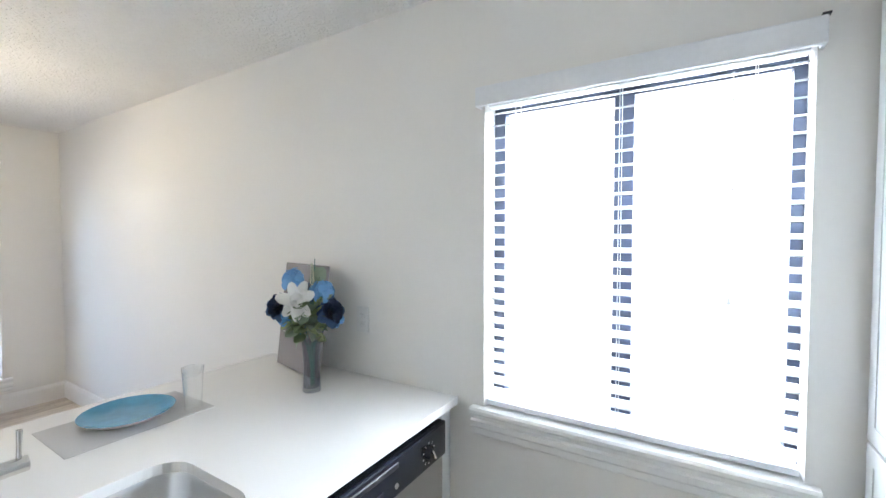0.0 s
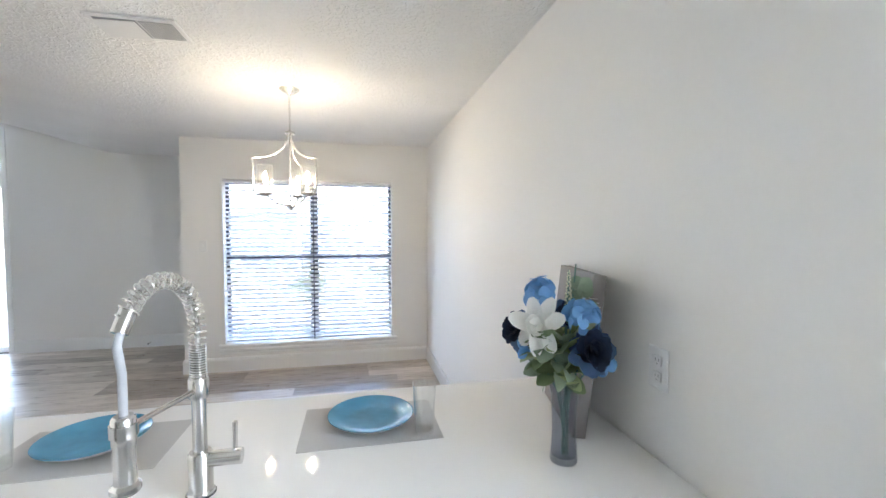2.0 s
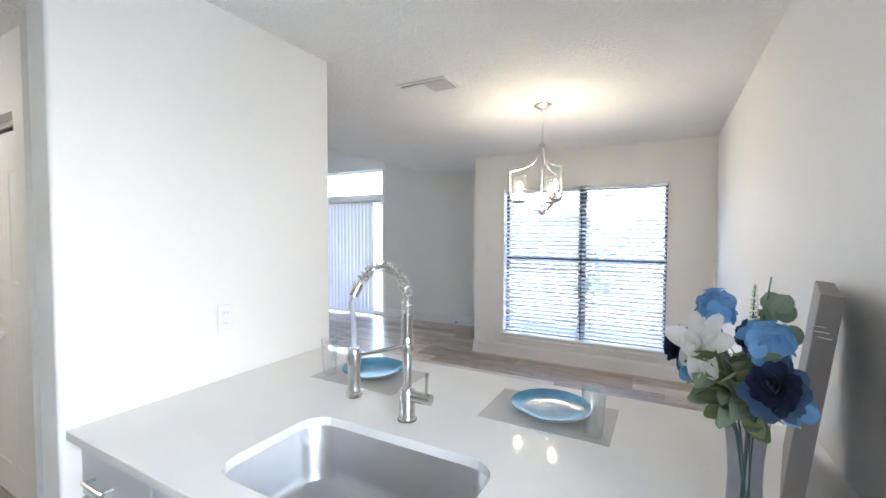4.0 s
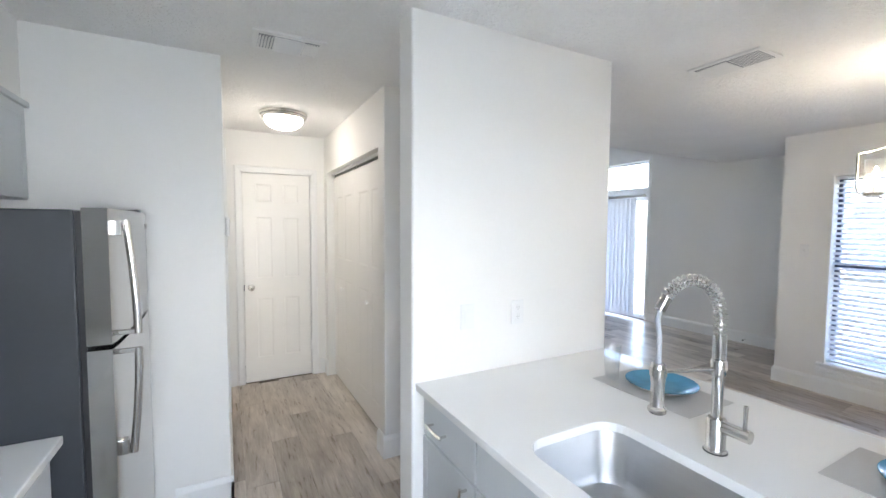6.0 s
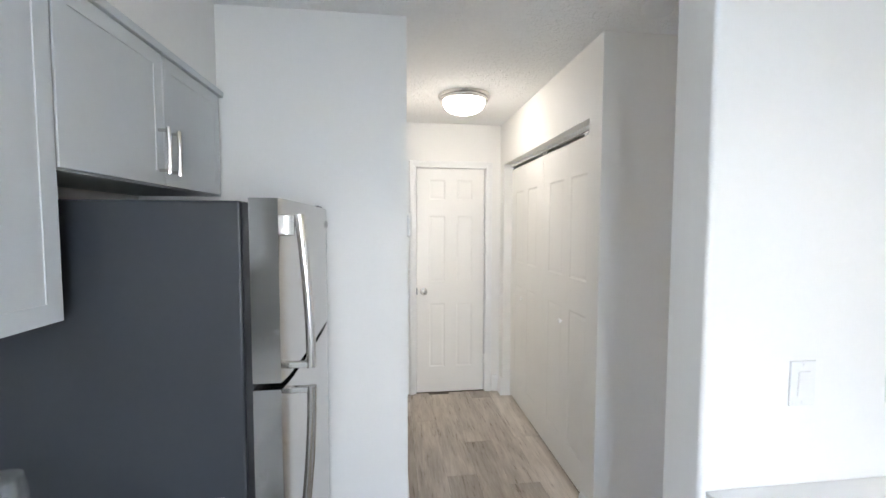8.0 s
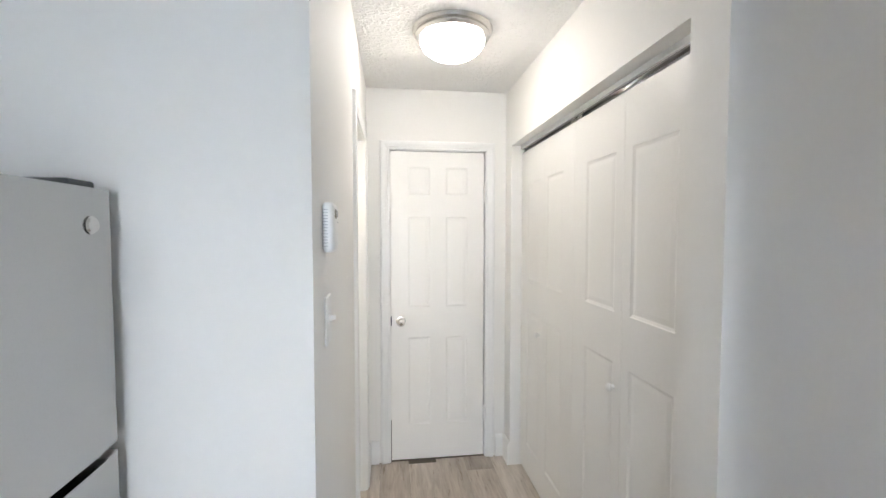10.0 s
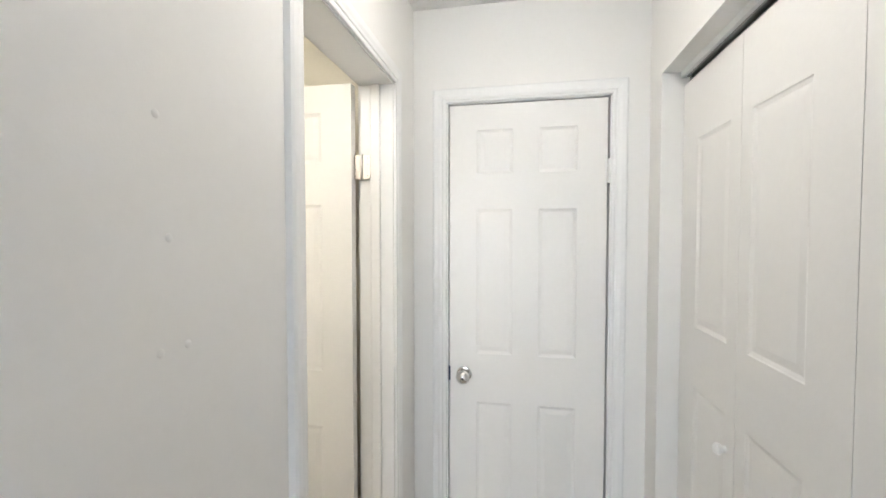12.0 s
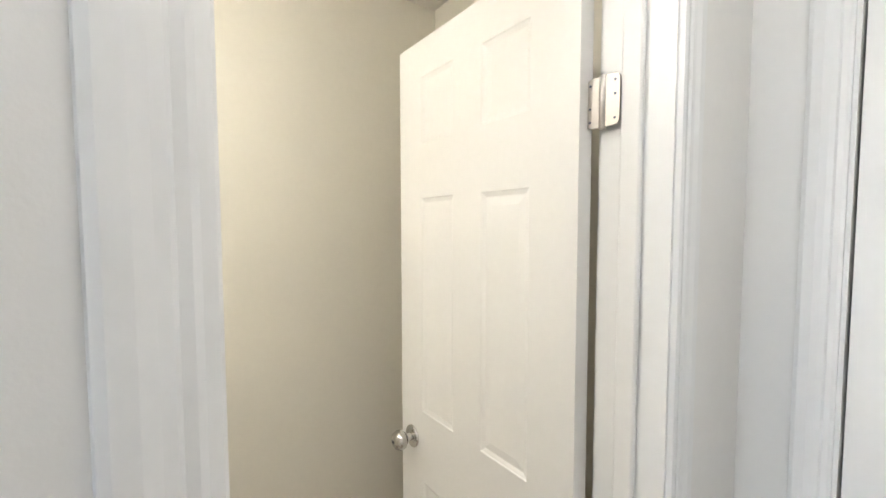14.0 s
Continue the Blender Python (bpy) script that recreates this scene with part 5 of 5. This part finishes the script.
def wall_plate(m, kind, label):
    """A white plate facing -y in its own frame; duplex outlet, decorator switch or rotary dimmer."""
    ob = new("outlet" if kind == "outlet" else "light_switch")
    part("plate", box(-0.036, 0.036, -0.006, 0.0, -0.058, 0.058, 0.003), M_WHITE, ob)
    if kind == "outlet":
        for z in (-0.022, 0.022):
            f = part("receptacle", box(-0.017, 0.017, -0.0085, -0.006, z - 0.014, z + 0.014, 0.002, 1), M_WHITE, ob)
            for x in (-0.006, 0.006):
                part("slot", box(x - 0.0012, x + 0.0012, -0.0088, -0.0084, z - 0.002, z + 0.006), M_SLOT, f)
            part("slot", box(-0.002, 0.002, -0.0088, -0.0084, z - 0.010, z - 0.007), M_SLOT, f)
    elif kind == "rocker":
        part("rocker", turned(box(-0.017, 0.017, -0.009, -0.005, -0.033, 0.033, 0.002, 1), pose(0, 0, 0, 3)), M_WHITE, ob)
    else:
        part("toggle_collar", box(-0.006, 0.006, -0.0075, -0.006, -0.012, 0.012, 0.001, 1), M_WHITE, ob)
        part("toggle", turned(box(-0.0045, 0.0045, -0.022, -0.006, -0.005, 0.007, 0.002, 1), pose(0, 0, 0, -14)), M_WHITE, ob)
    for z in ((-0.048, 0.048) if kind != "outlet" else (0.0,)):
        part("screw", lathe([(0.003, 0.0), (0.0028, 0.001), (0, 0.0012)], 10, Matrix.Translation((0, -0.006, z)) @ pose(0, 0, 0, 90)), M_WHITE, ob)
    ob.matrix_basis = m
    return tagged(ob, label, "outlet" if kind == "outlet" else "switch")


wall_plate(pose(-1.060, NY, 1.117), "outlet", "white duplex outlet on the wall above the counter")
wall_plate(pose(-0.822, -0.606, 1.130, 0, 0, 180), "rocker", "white rocker switch plate on the stub wall")
wall_plate(pose(-1.105, -0.606, 1.125, 0, 0, 180), "outlet", "white outlet plate on the stub wall")
wall_plate(pose(DX, -0.869, 1.323, 0, 0, 90), "toggle", "white switch plate beside the dining window")
wall_plate(pose(HX, -1.692, 1.309, 0, 0, -90), "toggle", "white toggle switch plate in the hallway")
wall_plate(pose(-1.165, -1.553, 1.330, 0, 0, 180), "rocker", "white switch plate on the closet's side wall")

# thermostat
# grey that stands in for the shade inside vent gaps and slots
M_GAPSHADE = mat("gap_shade_grey", (0.35, 0.36, 0.38), 0.6)
th = new("thermostat")
part("case", box(-0.048, 0.048, -0.030, 0.0, -0.060, 0.060, 0.012, 4), M_WHITE, th, "white rounded plastic case", True)
part("display", box(-0.022, 0.010, -0.0308, -0.0295, 0.022, 0.045, 0.001, 1), mat("lcd_grey", (0.21, 0.20, 0.16), 0.25), th, "grey display")
part("round_button", lathe([(0.009, 0), (0.008, 0.0015), (0, 0.0015)], 18, Matrix.Translation((0.027, -0.030, 0.034)) @ pose(0, 0, 0, 90)), mat("grey_plastic", (0.36, 0.36, 0.36), 0.5), th)
part("legend", box(0.020, 0.046, -0.0306, -0.0298, 0.012, 0.0145), mat("grey_print", (0.55, 0.55, 0.55), 0.6), th)
for s in (-1, 1):
    part("button", box(s * 0.020 - 0.008, s * 0.020 + 0.008, -0.0312, -0.029, -0.045, -0.036, 0.001, 1), M_WHITE, th)
for k in range(13):
    part("vent_slot", box(-0.0484, -0.0476, -0.016, -0.004, -0.045 + 0.0072 * k, -0.0435 + 0.0072 * k), M_GAPSHADE, th)
th.matrix_basis = pose(HX, -1.679, 1.529, 0, 0, -90) @ Matrix.Diagonal((0.90, 0.85, 0.95, 1))
tagged(th, "white wall thermostat with small grey display", "thermostat")

# door stop on the living room baseboard
ds = tagged(part("door_stop", tube([(LX + 0.016, -1.89, 0.06), (LX + 0.085, -1.89, 0.058)], 0.005, 10), M_CHROME, None, "", True), "small metal door stop on the baseboard", "door stop")
part("tip", tube([(LX + 0.085, -1.89, 0.058), (LX + 0.097, -1.89, 0.0575)], 0.008, 10), M_BLACK, ds)

# ---- ceiling fixtures ----
cv = empty("ceiling_vent", -2.298, -0.302, H)
part("frame", box(-0.115, 0.115, -0.180, 0.180, -0.010, -0.0005, 0.004), M_TRIM, cv)
# flat grey sheets on the solid frame, coloured as the shade between its parts
part("damper_gap_shade", box(-0.089, 0.089, -0.156, 0.014, -0.0108, -0.0098), M_GAPSHADE, cv)
part("damper_face", turned(box(-0.085, 0.085, -0.150, 0.008, -0.016, -0.013, 0.001, 1), pose(0, 0, 0, 2, 0, 0)), M_WHITE, cv)
part("grille_shade", box(-0.085, 0.085, 0.018, 0.160, -0.0108, -0.0098), M_GAPSHADE, cv)
for k in range(14):
    part("louvre", turned(box(-0.085, 0.085, -0.0035, 0.0035, -0.0006, 0.0006), Matrix.Translation((0, 0.023 + 0.0102 * k, -0.0135)) @ pose(0, 0, 0, -48)), M_TRIM, cv)
tagged(cv, "white ceiling register in the dining area", "vent")

cv = empty("ceiling_vent", -0.150, -1.200, H)
part("frame", box(-0.165, 0.165, -0.110, 0.110, -0.012, -0.0005, 0.005), M_TRIM, cv)
# grey sheet coloured as the dark hollow behind the louvres
part("grille_shade", box(-0.135, 0.135, -0.078, 0.078, -0.0128, -0.0118), M_GAPSHADE, cv)
for k in range(9):
    part("louvre", turned(box(-0.062, 0.062, -0.0065, 0.0065, -0.0008, 0.0008), Matrix.Translation((0, -0.070 + 0.0175 * k, -0.0165)) @ pose(0, 0, 0, 38)), M_TRIM, cv)
for s in (-1, 1):
    for k in range(5):
        part("side_louvre", turned(box(-0.0065, 0.0065, -0.070, 0.070, -0.0008, 0.0008), Matrix.Translation((s * (0.076 + 0.0135 * k), 0, -0.0165)) @ pose(0, 0, 0, 0, 38 * s, 0)), M_TRIM, cv)
    part("divider", box(s * 0.064 - 0.003, s * 0.064 + 0.003, -0.078, 0.078, -0.020, -0.0128), M_TRIM, cv)
tagged(cv, "white three-way ceiling register in the kitchen", "vent")

sd = tagged(part("smoke_detector", lathe([(0.0, -0.040), (0.035, -0.040), (0.052, -0.034), (0.062, -0.018), (0.064, -0.0005), (0, -0.0005)], 32, Matrix.Translation((-0.87, -1.30, H))), M_WHITE, None, "", True), "round white smoke detector on the ceiling", "smoke detector")

# flush hall light
M_DOME = glow("frosted_dome", (1.0, 0.94, 0.865), 0.95)
hl = empty("ceiling_light", -0.288, -2.560, H)
part("pan", lathe([(0, -0.0005), (0.178, -0.0005), (0.182, -0.006), (0.176, -0.018), (0.166, -0.022), (0.168, -0.032), (0.160, -0.044), (0.146, -0.046), (0, -0.046)], 56), M_CHROME, hl, "brushed nickel ring", True)
part("dome", lathe([(0.146, -0.0465), (0.144, -0.062), (0.130, -0.086), (0.100, -0.108), (0.060, -0.121), (0, -0.126)], 48), M_DOME, hl, "glowing frosted glass dome", True)
tagged(hl, "flush ceiling light with frosted glass dome, lit", "ceiling light", "ceiling lights")
copy_thing(hl, pose(0.62, -2.02, H))
# extra point lamp floating below the unseen dome, added to brighten the bathroom
bulb_light("bath_fill_lamp", 0.62, -2.02, H - 0.24, 0.33, 0.10, (1.0, 0.95, 0.88))

# chandelier
CHX = -3.030
ch = empty("chandelier", CHX, 0.236, H)
part("canopy", lathe([(0, -0.0005), (0.064, -0.0005), (0.066, -0.004), (0.058, -0.012), (0.030, -0.030), (0.010, -0.036), (0.006, -0.046), (0, -0.046)], 36), M_CHROME, ch, "", True)
bm = bmesh.new()
for k in range(9):
    ring = []
    for i in range(13):
        a = 2 * math.pi * i / 12
        ring.append((0.006 * math.cos(a) if k % 2 else 0, 0 if k % 2 else 0.006 * math.cos(a), -0.056 - 0.0195 * k + 0.0125 * math.sin(a)))
    add_tube(bm, ring, 0.0014, 6, False)
part("chain", bm, M_CHROME, ch, "", True)
part("cord", tube([(0.003, 0.002, -0.04), (0.003, 0.002, -0.23)], 0.0016, 6), M_WHITE, ch)
part("loop", tube([(0.022 * math.cos(2 * math.pi * i / 20), 0, -0.250 + 0.022 * math.sin(2 * math.pi * i / 20)) for i in range(21)], 0.0022, 8, False), M_CHROME, ch, "", True)
TOPZ, BOTZ = -0.286, -0.785
part("hub", lathe([(0, -0.272), (0.010, -0.272), (0.012, -0.280), (0.030, -0.284), (0.031, -0.296), (0.012, -0.300), (0.0, -0.300)], 28), M_CHROME, ch, "", True)
part("centre_rod", tube([(0, 0, -0.298), (0, 0, BOTZ + 0.02)], 0.0058, 14), M_CHROME, ch, "", True)
part("bottom_hub", lathe([(0, BOTZ + 0.026), (0.016, BOTZ + 0.024), (0.030, BOTZ + 0.016), (0.030, BOTZ + 0.002), (0.012, BOTZ - 0.006), (0.010, BOTZ - 0.016), (0, BOTZ - 0.020)], 28), M_CHROME, ch, "", True)
M_SHADE = lit_glass("seeded_glass", 0.006)
M_BULB = glow("lit_bulb", (1.0, 0.88, 0.70), 8.0)
RA = 0.232
for k in range(3):
    turn_k = Matrix.Rotation(radians(-70 + 120 * k), 4, "Z")
    pts = [(0.016, 0, -0.292), (0.020, 0, -0.335), (0.038, 0, -0.385), (0.075, 0, -0.425), (0.125, 0, -0.452), (0.185, 0, -0.467), (RA - 0.006, 0, -0.474), (RA, 0, -0.480), (RA, 0, -0.60), (RA - 0.002, 0, -0.675), (RA - 0.014, 0, -0.700), (RA - 0.045, 0, -0.712), (0.150, 0, -0.712), (0.120, 0, -0.732), (0.085, 0, -0.757), (0.040, 0, -0.772), (0.012, 0, -0.774)]
    arm = part("arm", tube([turn_k @ Vector(q) for q in pts], 0.0056, 10), M_CHROME, ch, "", True)
    c = turn_k @ Matrix.Translation((0.158, 0, 0))
    part("bobeche", lathe([(0, -0.714), (0.012, -0.712), (0.042, -0.704), (0.050, -0.696), (0.048, -0.694), (0.016, -0.700), (0.016, -0.692), (0, -0.692)], 28, c), M_CHROME, arm, "", True)
    part("shade", lathe([(0.047, -0.694), (0.0475, -0.692), (0.0475, -0.512), (0.0455, -0.512), (0.0455, -0.692)], 36, c), M_SHADE, arm, "clear seeded glass shade", True)
    part("candle_sleeve", lathe([(0.012, -0.692), (0.012, -0.640), (0, -0.640)], 16, c), M_WHITE, arm, "", True)
    part("bulb", lathe([(0.006, -0.640), (0.008, -0.632), (0.0115, -0.612), (0.012, -0.598), (0.010, -0.578), (0.005, -0.560), (0, -0.553)], 18, c), M_BULB, arm, "lit bulb", True)
    w = c @ Vector((0, 0, -0.595))
    bulb_light("chandelier_bulb", CHX + w.x, 0.236 + w.y, H + w.z, DINE_W / 3, 0.022)
tagged(ch, "brushed nickel three-light chandelier with glass shades, lit", "chandelier")

# filled nail holes in the hall wall
for y, z in ((-2.125, 1.657), (-2.141, 1.505), (-2.125, 1.361), (-2.168, 1.362)):
    tagged(part("wall_patch", turned(lathe([(0.006, 0.0), (0.004, 0.0012), (0, 0.0016)], 12), Matrix.Translation((HX, y, z)) @ pose(0, 0, 0, 0, -90, 0)), M_WALL, None, "", True), "small painted filler spot on the hall wall", "wall patch")

# ---- outside ----
M_GRASS = mat("lawn", (0.27, 0.28, 0.22), 0.9, vary=0.25, grain=40, wear=0.6)
M_CONC = mat("concrete", (0.42, 0.41, 0.39), 0.85, vary=0.1, grain=30, wear=0.8)
M_SIDING = mat("pale_siding", (0.72, 0.72, 0.72), 0.7, vary=0.05, grain=20)
M_ROOF = mat("grey_shingle", (0.20, 0.20, 0.21), 0.9, vary=0.15, grain=25)
M_DARKGL = mat("dark_pane_and_porch_shade", (0.30, 0.33, 0.40), 0.15)
bm = bmesh.new()
bmesh.ops.create_grid(bm, x_segments=1, y_segments=1, size=1500, matrix=Matrix.Translation((0, 0, -0.16)))
structure("ground", bm, M_GRASS, "pale green lawn round the building", "ground")
structure("pavement", box(-9.2, -7.4, -14, 16, -0.155, -0.12), M_CONC, "light concrete walkway past the window", "pavement")
structure("patio", box(-7.4, LX - 0.17, -7, DS, -0.155, -0.09), M_CONC, "light concrete patio outside the glass door", "patio")


def apartment(x, y, rz, w, d, storeys, label):
    ob = empty("apartment_building", x, y, -0.16, rz)
    h = 2.9 * storeys
    part("wall", box(-w / 2, w / 2, 0, d, 0, h), M_SIDING, ob)
    bm = bmesh.new()
    v = [bm.verts.new(q) for q in ((-w / 2 - 0.5, -0.6, h), (w / 2 + 0.5, -0.6, h), (w / 2 + 0.5, d + 0.6, h), (-w / 2 - 0.5, d + 0.6, h), (-w / 2 - 0.5, d / 2, h + 2.2), (w / 2 + 0.5, d / 2, h + 2.2))]
    for q in ((0, 1, 5, 4), (2, 3, 4, 5), (0, 4, 3), (1, 2, 5), (3, 2, 1, 0)):
        bm.faces.new([v[i] for i in q])
    part("roof", bm, M_ROOF, ob)
    for s in range(storeys):
        n = int(w / 3.2)
        for i in range(n):
            cx = -w / 2 + (i + 0.5) * w / n
            z = 2.9 * s + 0.9
            wd = part("window", box(cx - 0.62, cx + 0.62, -0.05, 0.0, z - 0.06, z + 1.36, 0.01, 1), M_TRIM, ob)
            part("pane", box(cx - 0.54, cx - 0.02, -0.058, -0.05, z, z + 1.30), M_DARKGL, wd)
            part("pane", box(cx + 0.02, cx + 0.54, -0.058, -0.05, z, z + 1.30), M_DARKGL, wd)
    return tagged(ob, label, "building")


apartment(-19.5, 1.5, 90, 22, 9, 2, "two-storey pale sided apartment house across the lawn")
apartment(1.0, 16.0, 0, 26, 9, 2, "two-storey pale sided apartment house behind the kitchen")
# outside stair against the house across the lawn
st = empty("outside_stair", -17.9, 1.0, -0.16)
M_PALE = mat("pale_painted_steel", (0.62, 0.62, 0.62), 0.5)
for s in (-0.5, 0.5):
    part("stringer", tube([(s, 0.0, 0.0), (s, 4.2, 2.9)], 0.09, 4), M_PALE, st)
    part("rail", tube([(s, 0.0, 0.95), (s, 4.2, 3.85)], 0.035, 8), M_PALE, st)
for k in range(16):
    part("tread", box(-0.5, 0.5, 0.26 * k, 0.26 * k + 0.28, 0.18 * k + 0.12, 0.18 * k + 0.17), M_CONC, st)
tagged(st, "pale outdoor stair rising beside the apartment house", "stair")
# porch; a solid dark box carries its shade as colour
pr = empty("porch", -18.6, -3.2, -0.16)
part("porch_shade", box(-0.4, 0.35, -2.4, 1.6, 0.05, 2.35), M_DARKGL, pr, "dark box coloured as the shade under the porch")
part("canopy", box(-0.5, 1.6, -2.6, 1.8, 2.45, 2.62, 0.02, 1), M_TRIM, pr, "white porch canopy")
for y in (-2.5, 1.7):
    part("post", box(1.35, 1.5, y - 0.07, y + 0.07, 0.0, 2.45, 0.01, 1), M_TRIM, pr)
tagged(pr, "shaded porch with a white canopy across the lawn", "porch")
# low shrubs by the walkway
M_SHRUB = translucent("shrub_leaf", (0.12, 0.15, 0.09), 0.3, 0.6)
rs = random.Random(8)
for cx, cy, r in ((-9.9, -0.4, 0.42), (-10.4, 1.6, 0.5), (-9.8, 3.0, 0.4)):
    bm = bmesh.new()
    for k in range(420):
        u, v = rs.uniform(-0.2, 1), rs.uniform(0, 2 * math.pi)
        s = math.sqrt(max(0, 1 - u * u))
        rr = r * rs.uniform(0.55, 1.08)
        petal(bm, Matrix.Translation((rr * s * math.cos(v), rr * s * math.sin(v), r * 0.75 + 0.8 * rr * u)) @ pose(0, 0, 0, rs.uniform(0, 360), rs.uniform(0, 360), rs.uniform(0, 360)), 0.09, 0.05, 0.5, 0.2, 2, 0.6)
    shrub = empty("shrub", cx, cy, -0.16)
    part("foliage", bm, M_SHRUB, shrub)
    part("stem", tube([(0, 0, 0), (0.02, 0, r * 0.8)], [0.03, 0.015], 8), M_STEM, shrub)
    tagged(shrub, "low rounded green shrub beside the walkway", "shrub", "shrubs")

# ---- floor planks ----
floor = bpy.data.objects["floor"]
PW, PL = 0.182, 1.22
rp = random.Random(21)
lengths = {}


def plank_mesh(length):
    key = round(length, 2)
    if key not in lengths:
        me = bpy.data.meshes.new("plank")
        b = bmesh.new()
        w, l, c = PW / 2 - 0.0004, key / 2 - 0.0004, 0.0016
        top = [b.verts.new(q) for q in ((-w + c, -l + c, 0), (w - c, -l + c, 0), (w - c, l - c, 0), (-w + c, l - c, 0))]
        lip = [b.verts.new(q) for q in ((-w, -l, -0.0014), (w, -l, -0.0014), (w, l, -0.0014), (-w, l, -0.0014))]
        foot = [b.verts.new((v.co.x, v.co.y, -0.0055)) for v in lip]
        b.faces.new(top)
        for i in range(4):
            b.faces.new((lip[i], lip[(i + 1) % 4], top[(i + 1) % 4], top[i]))
            b.faces.new((foot[i], foot[(i + 1) % 4], lip[(i + 1) % 4], lip[i]))
        b.to_mesh(me)
        b.free()
        me.materials.append(M_FLOOR)
        lengths[key] = me
    return lengths[key]


x = LX + PW / 2
while x < EX + 0.02:
    y_lo = -6.6 if x < -1.75 else (-3.36 if -1.0 < x < HX + 0.1 else (-1.6 if x < HX else KS))
    y = NY - rp.uniform(0.15, 1.2)
    top_y = NY
    while top_y > y_lo + 0.05:
        low = max(y, y_lo)
        if top_y - low > 0.03 and not (x < DX - 0.1 and low > DS):
            o = new("plank", plank_mesh(top_y - low))
            o.location = (x, (top_y + low) / 2, 0)
            o.parent = floor
        top_y, y = low, low - PL
    x += PW
x = HX + 0.15
while x < 1.2:
    o = new("plank", plank_mesh(1.22))
    o.location = (x, -2.805 - 0.195, 0)
    o.parent = floor
    o = new("plank", plank_mesh(0.50))
    o.location = (x, -2.14, 0)
    o.parent = floor
    x += PW

# ---- tile backsplash ----
splash = structure("backsplash", box(EX - 0.004, EX - 0.0005, -0.690, 0.880, CT + 0.0005, 1.3195), mat("tile_grout", (0.30, 0.30, 0.30), 0.9), "white subway tile backsplash with grey joints", "backsplash")
M_TILE = mat("white_tile", (0.80, 0.80, 0.79), 0.12, vary=0.02, per_object=0.1)
tile = bpy.data.meshes.new("tile")
b = box(-0.007, 0.0, -0.0748, 0.0748, -0.0363, 0.0363, 0.0015, 1)
b.to_mesh(tile)
b.free()
tile.materials.append(M_TILE)
half = bpy.data.meshes.new("tile")
b = box(-0.007, 0.0, -0.0363, 0.0363, -0.0363, 0.0363, 0.0015, 1)
b.to_mesh(half)
b.free()
half.materials.append(M_TILE)
for r in range(6):
    z = CT + 0.002 + 0.0375 + 0.0752 * r
    y = -0.688
    first = r % 2
    while y < 0.80:
        w = 0.0752 if first else 0.152
        if z + 0.037 < 1.3195:
            o = new("tile", half if first else tile)
            o.location = (EX - 0.0042, y + w / 2, z)
            o.parent = splash
        first = 0
        y += w
